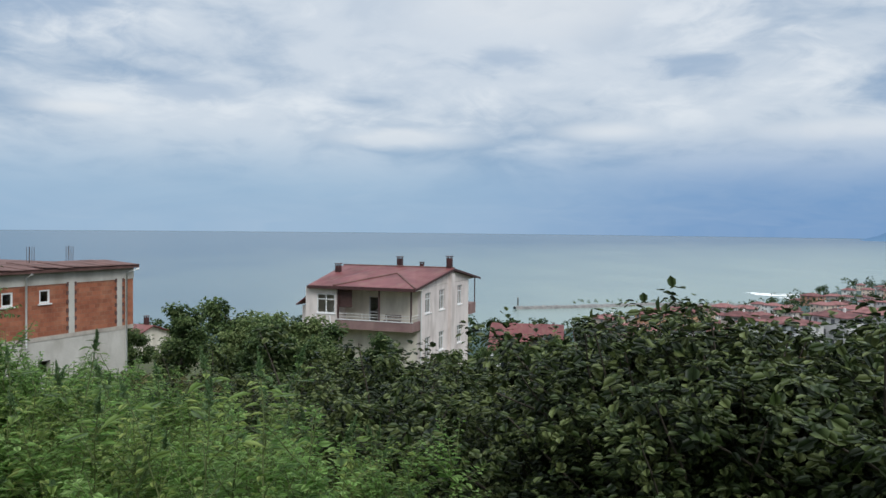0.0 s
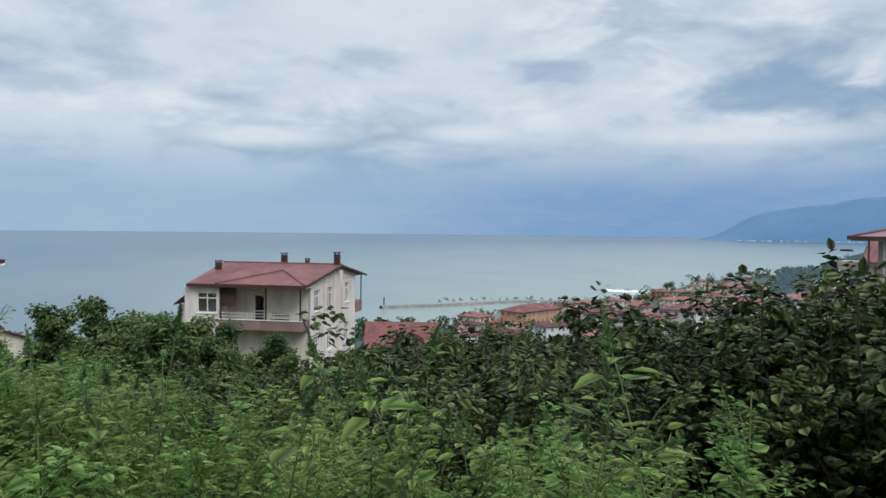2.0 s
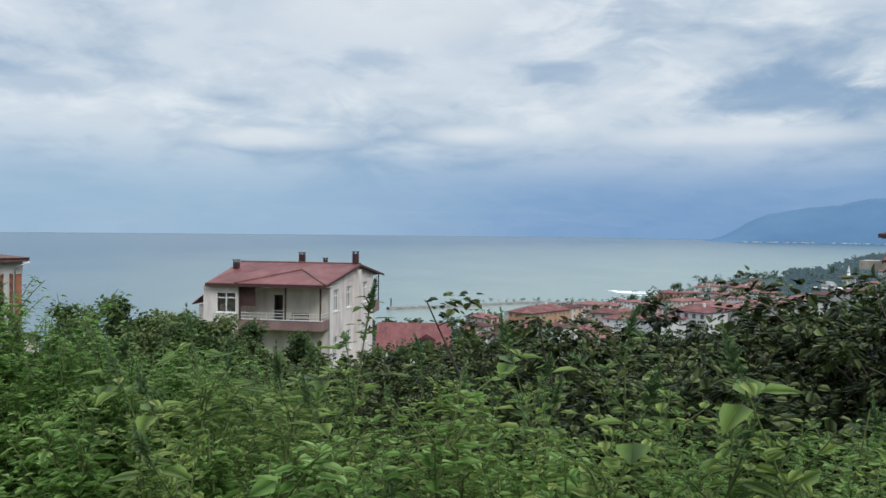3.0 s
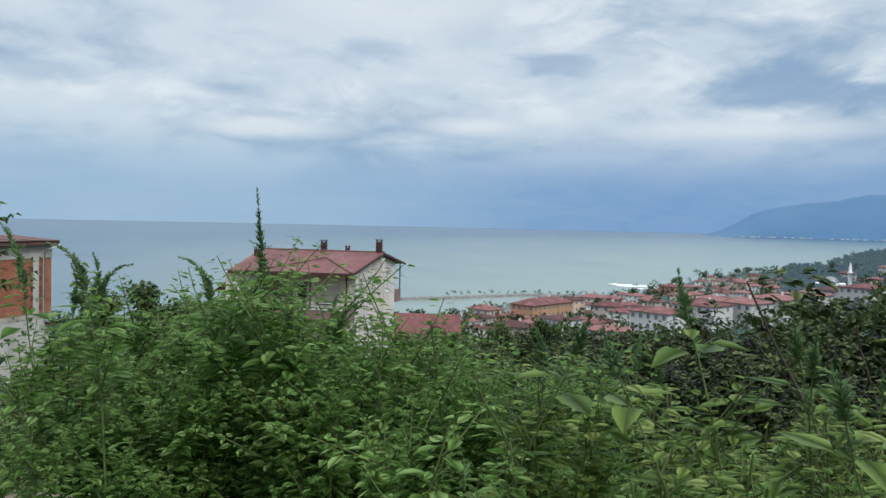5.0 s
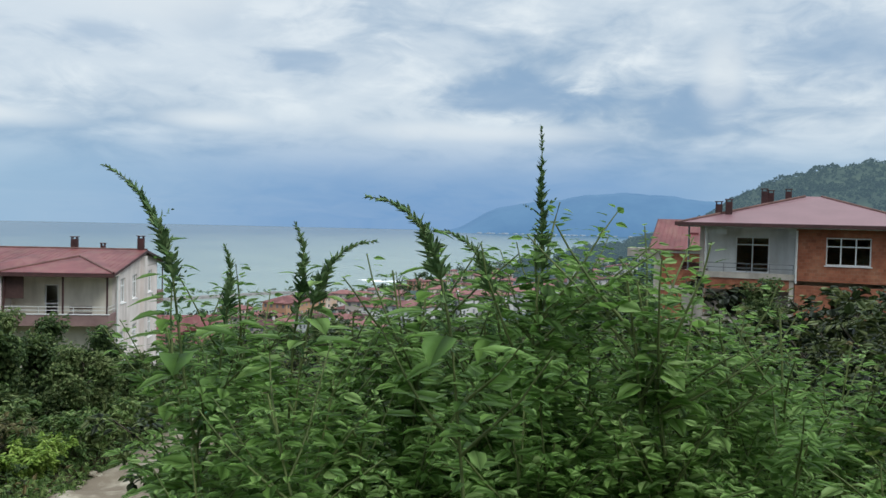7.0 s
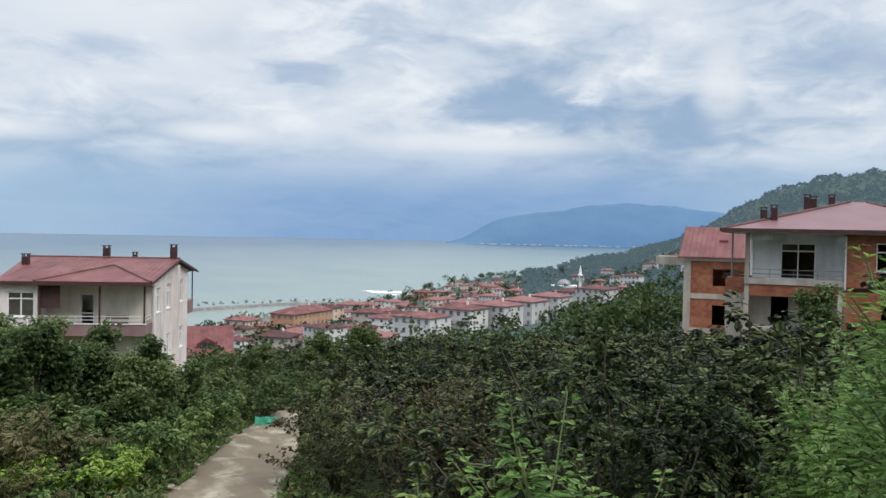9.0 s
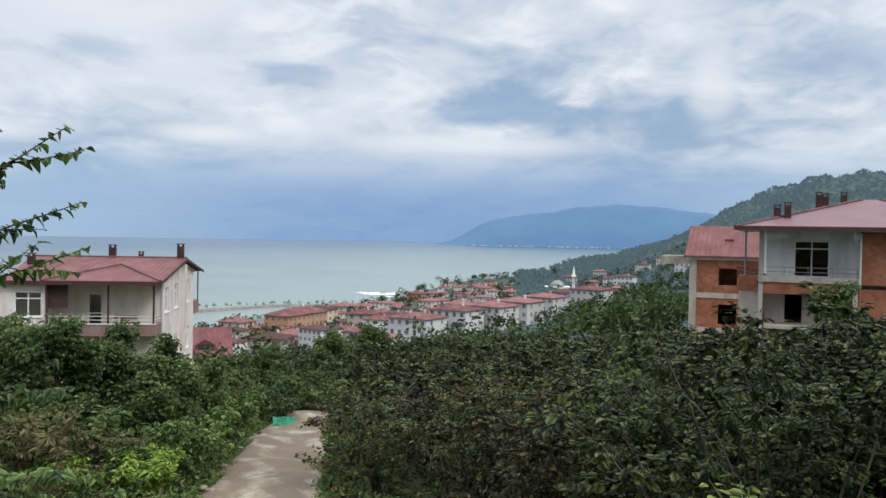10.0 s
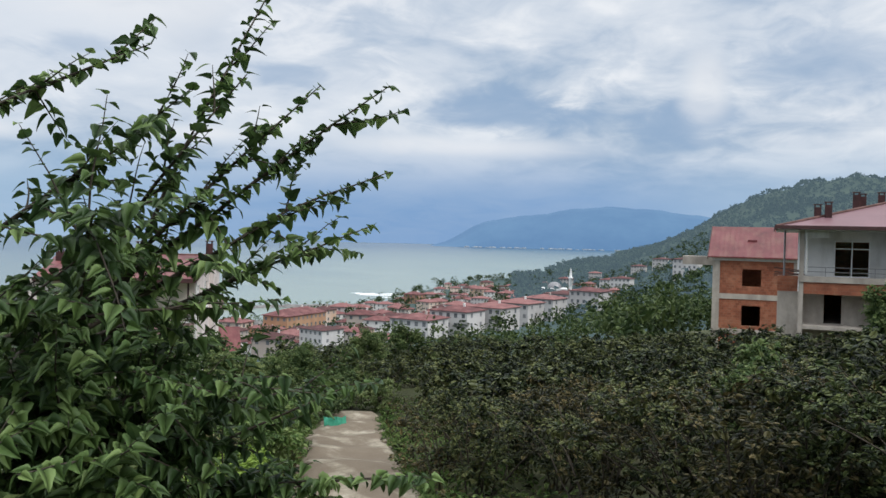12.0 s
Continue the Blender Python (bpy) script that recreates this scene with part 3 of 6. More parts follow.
def make_bush(name, seed, tall, spread, stems, twigs, per_twig, size, shape, leaf_mat, simple=False, lean=(0.15, 0.75), sag=0.05, droop=0.16):
    """A many-stemmed shrub: stems arch out of one root, twigs leave them, leaves sit along the twigs."""
    rnd = np.random.RandomState(seed)
    wood, sets = [], []
    for _ in range(stems):
        a, tilt = rnd.rand() * 2 * math.pi, rnd.uniform(*lean)
        way = (math.cos(a) * tilt * spread, math.sin(a) * tilt * spread, 1.0)
        long = tall * rnd.uniform(0.86, 1.02) * (0.80 + 0.24 * tilt / lean[1])
        stem = grow(rnd, (rnd.normal(0, 0.12), rnd.normal(0, 0.12), -0.15), way, long, 8, 0.09, sag)
        wood.append(tube(stem, np.linspace(0.024, 0.005, len(stem)) * tall / 2.6, 4))
        along = rnd.uniform(0.22, 1.0, twigs)
        along[:2] = 0.99, 0.92
        starts, _w = on_line(stem, along)
        for st, u in zip(starts, along):
            b = rnd.rand() * 2 * math.pi
            tw = grow(rnd, st, (math.cos(b), math.sin(b), rnd.uniform(0.0, 0.9)), tall * rnd.uniform(0.14, 0.32) * (1.25 - 0.65 * u), 4, 0.16, 0.09)
            if not simple:
                wood.append(tube(tw, np.linspace(0.008, 0.003, len(tw)), 3))
            pts, dirs = on_line(tw, rnd.uniform(0.12, 1.0, per_twig))
            dirs = dirs / (np.linalg.norm(dirs, axis=1)[:, None] + 1e-9)
            side = rnd.normal(0, 1, (per_twig, 3))
            ahead = dirs * 0.5 + side * np.array([0.6, 0.6, 0.22]) + np.array([0, 0, -droop])
            up = np.stack([rnd.normal(0, 0.28, per_twig), rnd.normal(0, 0.28, per_twig), np.ones(per_twig)], -1) + 0.25 * np.array([math.cos(a), math.sin(a), 0])
            pts = pts + side * 0.03
            sets.append(leaves(pts, ahead, up, size * rnd.uniform(0.6, 1.25, per_twig), shape, rnd, fold=0.2, simple=simple))
    root = empty(name, pose(0, 0, -200))
    part("crown", leaf_mesh(name + "_leaves", sets, leaf_mat), None, root)
    part("branchwork", mesh_np(name + "_wood", *join(wood), M["bark"]), None, root)
    return root


def make_tree(name, seed, tall, trunk, spread, limbs, clumps, per_clump, size, leaf_mat, shape=ROUND):
    """A tapered trunk with limbs, and leaves gathered in uneven clumps round the limbs' ends."""
    rnd = np.random.RandomState(seed)
    stem = grow(rnd, (0, 0, -0.3), (rnd.normal(0, 0.08), rnd.normal(0, 0.08), 1), tall * 0.8, 8, 0.06, 0)
    wood = [tube(stem, np.linspace(trunk, trunk * 0.25, len(stem)), 7)]
    sets = []
    starts, _w = on_line(stem, np.linspace(0.28, 1.0, limbs))
    for n, st in enumerate(starts):
        a = n * 2.4 + rnd.normal(0, 0.4)
        out = spread * (1.0 - 0.55 * n / limbs) * rnd.uniform(0.7, 1.15)
        limb = grow(rnd, st, (math.cos(a), math.sin(a), rnd.uniform(0.25, 0.8)), out, 6, 0.14, 0.0)
        wood.append(tube(limb, np.linspace(trunk * 0.4, trunk * 0.08, len(limb)), 4))
        cpts, _d = on_line(limb, rnd.uniform(0.3, 1.0, clumps))
        for c in cpts:
            rad = spread * rnd.uniform(0.16, 0.34)
            d = rnd.normal(0, 1, (per_clump, 3))
            d /= np.linalg.norm(d, axis=1)[:, None]
            d[:, 2] = d[:, 2] * 0.7 + 0.15
            pts = c + d * rad * (rnd.rand(per_clump, 1) ** 0.45)
            ahead = d + rnd.normal(0, 0.5, (per_clump, 3)) + np.array([0, 0, -0.35])
            up = d * 0.8 + np.array([0, 0, 1.0])
            sets.append(leaves(pts, ahead, up, size * rnd.uniform(0.6, 1.3, per_clump), shape, rnd, simple=True))
    root = empty(name, pose(0, 0, -200))
    part("crown", leaf_mesh(name + "_leaves", sets, leaf_mat), None, root)
    part("trunk", mesh_np(name + "_wood", *join(wood), M["bark"], True), None, root)
    return root


def make_weed(name, seed, tall, pairs, size, leaf_mat, spikes=0, spike_len=0.35, shape=OVATE, branches=4, tilt=0.12, simple=False, lean=None, hook=0.1):
    """An upright weed: one stem with leaves all round, side shoots, and seed spikes at the tips."""
    rnd = np.random.RandomState(seed)
    stem = grow(rnd, (0, 0, -0.1), (rnd.normal(0, tilt), rnd.normal(0, tilt), 1) if lean is None else (lean, 0, 1), tall, 9, 0.05 if lean is None else 0.015, 0.0)
    wood, sets, seeds = [tube(stem, np.linspace(0.011, 0.003, len(stem)), 5)], [], []

    def dress(line, count, lo, scale):
        t = np.linspace(lo, 0.99, count)
        pts, dirs = on_line(line, t)
        dirs = dirs / np.linalg.norm(dirs, axis=1)[:, None]
        a = np.arange(count) * 2.4 + rnd.normal(0, 0.4, count)
        out = np.stack([np.cos(a), np.sin(a), rnd.uniform(-0.15, 0.5, count)], -1)
        sz = scale * size * (1.15 - 0.7 * t) * rnd.uniform(0.65, 1.25, count)
        sets.append(leaves(pts + out * sz[:, None] * 0.45, out + dirs * 0.15 - np.array([0, 0, 0.1]), dirs * 0.4 + np.array([0, 0, 1.0]) + rnd.normal(0, 0.3, (count, 3)), sz, shape, rnd, fold=0.12, curl=0.2, simple=simple))

    def ear(line, n, blade):
        """Narrow bracts along a line, standing up round it and shortening towards the tip."""
        t = rnd.rand(n)
        pts, dirs = on_line(line, t)
        d = rnd.normal(0, 1, (n, 3))
        dirs = dirs / (np.linalg.norm(dirs, axis=1)[:, None] + 1e-9)
        d -= dirs * (d * dirs).sum(1)[:, None]
        d /= np.linalg.norm(d, axis=1)[:, None]
        return leaves(pts, d * 0.8 + dirs * (0.75 + 0.5 * t)[:, None], dirs + d * 0.3, blade * (1.1 - 0.85 * t) * rnd.uniform(0.5, 1.2, n), LANCE, rnd, 0.2, 0.1, True)

    def nod(tip, way, length, hook, a):
        """A line that stands up and bends over towards its end."""
        w = np.array(way, float) / np.linalg.norm(way)
        p, side = [np.array(tip, float)], np.array([math.cos(a), math.sin(a), -0.5])
        for k in range(10):
            w = w + side * hook * (k / 9) ** 2.5 + rnd.normal(0, 0.025, 3)
            w /= np.linalg.norm(w)
            p.append(p[-1] + w * length / 10)
        return np.array(p)

    def spike(tip, way, length, bend=None):
        line = nod(tip, way, length, rnd.choice([0.06, 0.14, 0.3]) if bend is None else bend, rnd.rand() * 6.28 if bend is None else 0.0)
        wood.append(tube(line, np.linspace(0.005, 0.0012, len(line)), 4))
        ears = [ear(line[4:], int(135 * length / 0.5), 0.052)]
        # short side ears below the main one, with leaves standing out among them
        m = int(15 * length / 0.5)
        t = np.linspace(0.0, 0.66, m)
        pts, dirs = on_line(line, t)
        a = np.arange(m) * 2.4 + rnd.normal(0, 0.3, m)
        for k in range(m):
            w = np.array([math.cos(a[k]), math.sin(a[k]), 0.7])
            sl = length * 0.2 * (1.0 - t[k]) * rnd.uniform(0.4, 1.3)
            ears.append(ear(grow(rnd, pts[k], w, max(sl, 0.02), 3, 0.05, 0.02), 9, 0.03))
        out = np.stack([np.cos(a + 1), np.sin(a + 1), rnd.uniform(-0.15, 0.25, m)], -1)
        sz = 0.16 * (1.05 - 1.1 * t) * rnd.uniform(0.4, 1.2, m)
        sets.append(leaves(pts + out * sz[:, None] * 0.3, out, np.tile([0, 0, 1.0], (m, 1)), sz, OVATE, rnd, 0.2, 0.2))
        vs, ts, n0 = [], [], 0
        for v, fs in ears:
            vs.append(v)
            ts.append(fs[0] + n0)
            n0 += len(v)
        seeds.append((np.concatenate(vs), [np.concatenate(ts)]))

    dress(stem, pairs, 0.12, 1.0)
    starts, _w = on_line(stem, rnd.uniform(0.3, 0.92, branches))
    for n, st in enumerate(starts):
        a = rnd.rand() * 6.28
        br = grow(rnd, st, (math.cos(a), math.sin(a), rnd.uniform(0.6, 1.4)), tall * rnd.uniform(0.14, 0.26), 5, 0.08, -0.03)
        wood.append(tube(br, np.linspace(0.005, 0.002, len(br)), 4))
        dress(br, max(pairs // 3, 6), 0.1, 0.75)
        if n < spikes - 1:
            spike(br[-1], br[-1] - br[-2], spike_len * rnd.uniform(0.35, 0.6))
    if spikes:
        spike(stem[-1], stem[-1] - stem[-2] + (rnd.normal(0, 0.02, 3) if lean is None else 0), spike_len, None if lean is None else hook)
    root = empty(name, pose(0, 0, -200))
    part("leaves", leaf_mesh(name + "_leaves", sets, leaf_mat), None, root)
    part("stem", mesh_np(name + "_stem", *join(wood), M["stem"]), None, root)["kind"] = "stuff"
    for one in seeds:
        part("seed_spike", leaf_mesh(name + "_seeds", [one], M["spike"]), None, root)["kind"] = "stuff"
    return root


def drop(root):
    for o in (*root.children_recursive, root):
        bpy.data.objects.remove(o)


def plant(proto, x, y, turn, scale=1.0, lean=(0, 0), sink=0.0, label="", category="", group=""):
    m = pose(x, y, at(x, y, -sink), lean[0], lean[1], turn) @ Matrix.Scale(scale, 4)
    ob = copy_thing(proto, m)
    ob.matrix_basis = m
    return tagged(ob, label, category, group)


def plant_to(proto, x, y, top, turn, **tags):
    """Plants a copy scaled so that it reaches up to the height top."""
    tip = max((v.co for c in proto.children for v in c.data.vertices), key=lambda co: co.z)
    k = (top - at(x, y)) / tip.z
    off = Matrix.Rotation(radians(turn), 3, "Z") @ (tip * k)
    return plant(proto, x - off.x, y - off.y, turn, k, **tags)


rnd = np.random.RandomState(11)


def sq(s, q):
    """From metres along the road and down from it to x, y."""
    return ALONG[0] * s + DOWN[0] * q, ALONG[1] * s + DOWN[1] * q


def on_plot(x, y, ox, oy, turn, area):
    """Whether a place lies on a house's plot, given in the house's own axes."""
    c, n = math.cos(radians(turn)), math.sin(radians(turn))
    u, v = (x - ox) * c + (y - oy) * n, (y - oy) * c - (x - ox) * n
    return area[0] < u < area[1] and area[2] < v < area[3]


def track_x(y):
    line = np.array(TRACK)
    return float(np.interp(y, line[:, 1], line[:, 0]))


# hazel orchard below the road
near_hazel = [make_bush("hazel_bush", 20 + n, 2.5, 1.0, 13, 15, 25, 0.068, ROUND, M["hazel_near"], simple=True) for n in range(4)]
mid_hazel = [make_bush("hazel_bush", 40 + n, 2.6, 1.0, 12, 10, 24, 0.084, ROUND, M["hazel" if n < 2 else "hazel_dry"], simple=True, droop=0.12) for n in range(3)]
far_hazel = [make_bush("hazel_bush", 60 + n, 2.7, 1.05, 8, 8, 10, 0.2, ROUND, M["hazel"], simple=True) for n in range(3)]
HAZEL = "dark green hazel bush with rounded leaves on the slope"
for q in np.concatenate([np.arange(6.4, 24, 2.5), np.arange(24, 62, 3.2)]):
    step = 2.5 if q < 22 else 3.3
    for s in np.arange(-46, 60, step):
        x, y = sq(s + rnd.uniform(-0.6, 0.6) + (q % 5) * 0.3, q + rnd.uniform(-0.5, 0.5))
        d = math.hypot(x + 6, y - 6)
        if x < track_x(y) + 2.15 + (0.5 if y < 26 else 0) and y > 12:
            continue
        if q < 9 and s > 11.5:
            continue
        if d > 66 or min(math.degrees(math.atan2(x, y)) - 41, math.degrees(math.atan2(x + 6.5, y - 6)) - 59, math.degrees(math.atan2(x + 9.9, y - 9.5)) - 63) > 0:
            continue
        if on_plot(x, y, -1.6, 60.0, -20, (-11.5, 2.0, -3.0, 14)) or on_plot(x, y, 31.4, 43.7, -50, (-3.0, 13.5, -2.2, 12.5)):
            continue
        pool = near_hazel if d < 10 else mid_hazel if d < 27 else far_hazel
        p = pool[rnd.randint(len(pool))]
        plant(p, x, y, rnd.uniform(0, 360), 1.03 * rnd.uniform(0.95, 1.22) * (1.1 if s < 2 and q < 12 else 1.36 if 3 < s < 11.5 and 10 < q < 21 else 1.2 if 3 < s < 15 and 10 < q < 23 else 1.03 if s < 12 else 1.0), (rnd.normal(0, 3), rnd.normal(0, 3)), 0.05,
              HAZEL if p.children[0].data.materials[0] != M["hazel_dry"] else "hazel bush with leaves browning at the edges", "bush", "hazel orchard")
for x, y, k in ((1.9, 7.2, 1.26), (2.7, 7.7, 1.38), (3.2, 6.5, 1.41), (4.7, 5.7, 1.42), (3.3, 8.4, 1.42), (2.4, 6.5, 1.11), (3.9, 7.3, 1.46), (2.3, 8.0, 1.26), (3.0, 7.1, 1.36), (4.3, 6.6, 1.42), (3.7, 9.0, 1.41), (1.6, 7.8, 0.9), (1.3, 8.1, 0.95), (0.8, 8.4, 0.84), (-0.45, 10.1, 1.06), (-0.2, 15.2, 1.12), (6.0, 4.6, 1.15), (-0.6, 17.0, 1.34), (0.2, 16.3, 1.36), (-1.2, 18.0, 1.27), (1.1, 17.4, 1.33)):
    plant(near_hazel[int(k * 100) % 3], x, y, k * 900, k, label="tall hazel bush with long shoots above the hedge", category="bush", group="hazel orchard")

# ---- houses ----


def brick_material():
    """Hollow-brick masonry laid in courses on upright walls."""
    mat = material("hollow_brick_masonry", [(0.25, 0.085, 0.05), (0.35, 0.13, 0.075), (0.43, 0.195, 0.12)], 0.92, 0.9, 20, 0.0)
    nt = mat.node_tree
    n, l = nt.nodes, nt.links
    tc, sp, cb = n.new("ShaderNodeTexCoord"), n.new("ShaderNodeSeparateXYZ"), n.new("ShaderNodeCombineXYZ")
    l.new(tc.outputs["Object"], sp.inputs[0])
    add = n.new("ShaderNodeMath")
    l.new(sp.outputs[0], add.inputs[0])
    l.new(sp.outputs[1], add.inputs[1])
    l.new(add.outputs[0], cb.inputs[0])
    l.new(sp.outputs[2], cb.inputs[1])
    br = n.new("ShaderNodeTexBrick")
    for key, v in (("Scale", 1.0), ("Mortar Size", 0.011), ("Mortar Smooth", 0.2), ("Brick Width", 0.30), ("Row Height", 0.20), ("Bias", 0.0)):
        br.inputs[key].default_value = v
    l.new(cb.outputs[0], br.inputs["Vector"])
    base = n["Principled BSDF"].inputs["Base Color"].links[0].from_socket
    br.inputs["Color1"].default_value, br.inputs["Color2"].default_value, br.inputs["Mortar"].default_value = (1.1, 1.05, 1.0, 1), (0.75, 0.72, 0.7, 1), (0.85, 1.15, 1.3, 1)
    mx = n.new("ShaderNodeMix")
    mx.data_type, mx.blend_type = "RGBA", "MULTIPLY"
    mx.inputs["Factor"].default_value = 1.0
    l.new(base, mx.inputs[6])
    l.new(br.outputs["Color"], mx.inputs[7])
    l.new(mx.outputs[2], n["Principled BSDF"].inputs["Base Color"])
    bp = n.new("ShaderNodeBump")
    bp.inputs["Strength"].default_value, bp.inputs["Distance"].default_value = 0.7, 0.02
    inv = n.new("ShaderNodeMath")
    inv.operation = "SUBTRACT"
    inv.inputs[0].default_value = 1.0
    l.new(br.outputs["Fac"], inv.inputs[1])
    l.new(inv.outputs[0], bp.inputs["Height"])
    l.new(bp.outputs[0], n["Principled BSDF"].inputs["Normal"])
    return mat


M["masonry"] = brick_material()


def wall(parent, mat, axis, x, y, length, z0, z1, thick=0.24, holes=(), label="", name="wall"):
    """A wall along x or y from (x, y); its thickness goes inwards; holes are (from, low, to, high)."""
    us = sorted({0.0, length, *[h[0] for h in holes], *[h[2] for h in holes]})
    bm = bmesh.new()
    for a, b in zip(us, us[1:]):
        mids = sorted([(h[1], h[3]) for h in holes if h[0] <= a + 1e-6 and h[2] >= b - 1e-6])
        z = z0
        for lo, hi in mids + [(z1, z1)]:
            if lo - z > 1e-3:
                if axis == "x":
                    box((x + a, y, z), (x + b, y + thick, lo), bm)
                else:
                    box((x - thick, y + a, z), (x, y + b, lo), bm)
            z = hi
    bmesh.ops.remove_doubles(bm, verts=bm.verts, dist=1e-5)
    return part(name, bm, mat, parent, label)


def window(parent, axis, x, y, z, w, h, bars=1, transom=0.0, sill=True, glazed=True, frame_mat="frame_white", inset=0.08):
    """A window in an opening that begins at (x, y, z): frame, mullions, panes and a sill."""
    f = 0.07
    at_ = (lambda u0, v0, z0, u1, v1, z1: ((x + u0, y + v0, z + z0), (x + u1, y + v1, z + z1))) if axis == "x" else (lambda u0, v0, z0, u1, v1, z1: ((x - v1, y + u0, z + z0), (x - v0, y + u1, z + z1)))
    ring = [at_(u, v, zz, u, v, zz)[0] for v in (inset, inset + 0.07) for u, zz in ((0, 0), (w, 0), (w, h), (0, h), (f, f), (w - f, f), (w - f, h - f), (f, h - f))]
    faces = []
    for k in range(4):
        j = (k + 1) % 4
        faces += [(k, j, 4 + j, 4 + k), (8 + k, 12 + k, 12 + j, 8 + j), (k, 8 + k, 8 + j, j), (4 + k, 4 + j, 12 + j, 12 + k)]
    win = part("window", solid(ring, faces), M[frame_mat], parent)
    for k in range(bars):
        u = w * (k + 1) / (bars + 1)
        part("mullion", box(*at_(u - f / 2, inset + 0.005, f, u + f / 2, inset + 0.065, h - f)), M[frame_mat], win)
    if transom:
        part("transom", box(*at_(f, inset + 0.01, h * transom - f / 2, w - f, inset + 0.06, h * transom + f / 2)), M[frame_mat], win)
    if glazed:
        for k in range(bars + 1):
            u0, u1 = w * k / (bars + 1), w * (k + 1) / (bars + 1)
            pane = part("pane", box(*at_(u0 + 0.03, inset + 0.03, 0.03, u1 - 0.03, inset + 0.04, h - 0.03)), M["glass"], win)
            pane.visible_shadow = False
    if sill:
        part("sill", box(*at_(-0.08, -0.06, -0.07, w + 0.08, inset, -0.005), bevel=0.008), M["frame_white"], win)
    return win


def chimney(parent, x, y, z, w, h, mat="chimney", cap=True):
    c = part("chimney", box((x - w / 2, y - w / 2, z), (x + w / 2, y + w / 2, z + h), bevel=0.015), M[mat], parent)
    if cap:
        bm = bmesh.new()
        for sx in (-1, 1):
            for sy in (-1, 1):
                box((x + sx * w * 0.38 - 0.03, y + sy * w * 0.38 - 0.03, z + h), (x + sx * w * 0.38 + 0.03, y + sy * w * 0.38 + 0.03, z + h + 0.14), bm)
        box((x - w * 0.62, y - w * 0.62, z + h + 0.14), (x + w * 0.62, y + w * 0.62, z + h + 0.19), bm)
        part("chimney_cap", bm, M["dark_trim"], c)
    return c


def rail(parent, points, height, mat, spacing=0.0, bars=2, r=0.022):
    """A railing along corner points: a top rail, lower bars, and posts."""
    bm = bmesh.new()
    for (x0, y0, z), (x1, y1, _z) in zip(points, points[1:]):
        for k in range(bars):
            zz = z + height * (1 - k / bars)
            box((min(x0, x1) - r, min(y0, y1) - r, zz - r), (max(x0, x1) + r, max(y0, y1) + r, zz + r), bm)
        long = math.hypot(x1 - x0, y1 - y0)
        n = max(1, int(long / spacing)) if spacing else 1
        for k in range(n + 1):
            px, py = x0 + (x1 - x0) * k / n, y0 + (y1 - y0) * k / n
            box((px - r * 0.8, py - r * 0.8, z), (px + r * 0.8, py + r * 0.8, z + height), bm)
    return part("railing", bm, mat, parent)


def seams(parent, a, b, c, count, mat, lift=0.03):
    """Raised sheet seams running down a roof face from the edge a-b by the vector c."""
    a, b, c = Vector(a), Vector(b), Vector(c)
    side = (b - a).normalized() * 0.03
    up = Vector((0, 0, lift))
    bm = bmesh.new()
    for k in range(count):
        p = a.lerp(b, (k + 0.5) / count)
        q = p + c
        solid([p - side, p + side, q + side, q - side, p - side + up, p + side + up, q + side + up, q - side + up],
              [(4, 5, 6, 7), (0, 1, 5, 4), (1, 2, 6, 5), (2, 3, 7, 6), (3, 0, 4, 7)], bm)
    return part("roof_seam", bm, mat, parent)


def pipe(parent, pts, r, mat, name="drainpipe"):
    v, f = tube(pts, [r] * len(pts), 8)
    return part(name, mesh_np(name, v, f, mat, True), None, parent)


# cream house with a red roof and a long balcony
G1 = -10.6
H1 = empty("balcony_house", pose(-1.6, 60.0, G1, 0, 0, -20))
tagged(H1, "cream plastered house with red sheet roof and long balcony", "house")
F1, EV, RG = 4.55, 7.38, 8.5
LX = -8.7
side_holes = [(1.0, F1 + 0.85, 2.2, F1 + 2.4), (4.0, F1 + 0.85, 5.2, F1 + 2.45), (8.4, F1 + 0.9, 9.6, F1 + 2.5),
              (1.0, 1.7, 2.1, 3.6), (4.0, 2.2, 5.2, 3.7), (8.4, 2.2, 9.6, 3.7)]
wall(H1, M["plaster"], "y", 0, 0, 11.3, -0.8, EV, holes=side_holes)
for y0, z0, y1, z1 in side_holes:
    window(H1, "y", 0, y0, z0, y1 - y0, z1 - z0, 1, 0.7)
gable = solid([(0, -0.1, EV), (0, 12.9, EV + 0.05), (0, 6.5, RG - 0.1), (-0.24, -0.1, EV), (-0.24, 12.9, EV + 0.05), (-0.24, 6.5, RG - 0.1)],
              [(0, 1, 2), (5, 4, 3), (0, 3, 4, 1), (1, 4, 5, 2), (2, 5, 3, 0)])
part("gable", gable, M["plaster"], H1)
part("pilaster", box((0.0, 6.1, -0.6), (0.28, 6.95, RG - 0.35)), M["plaster"], H1)
back_holes = [(4.5, F1 + 0.05, 5.3, F1 + 2.1)]
wall(H1, M["cream"], "x", LX, 0, -LX - 0.24, -0.8, EV, holes=back_holes)
window(H1, "x", LX + 4.5, 0, F1 + 0.05, 0.8, 2.05, 0, 0.42, sill=False)
wall(H1, M["cream"], "x", LX, 11.06, -LX - 0.24, -0.8, EV)
wall(H1, M["cream"], "y", LX + 0.24, 0.24, 10.8, -0.8, EV)
part("floor_slab", box((LX + 0.3, 0.26, F1 - 0.16), (-0.26, 11.0, F1 - 0.02)), M["concrete"], H1)
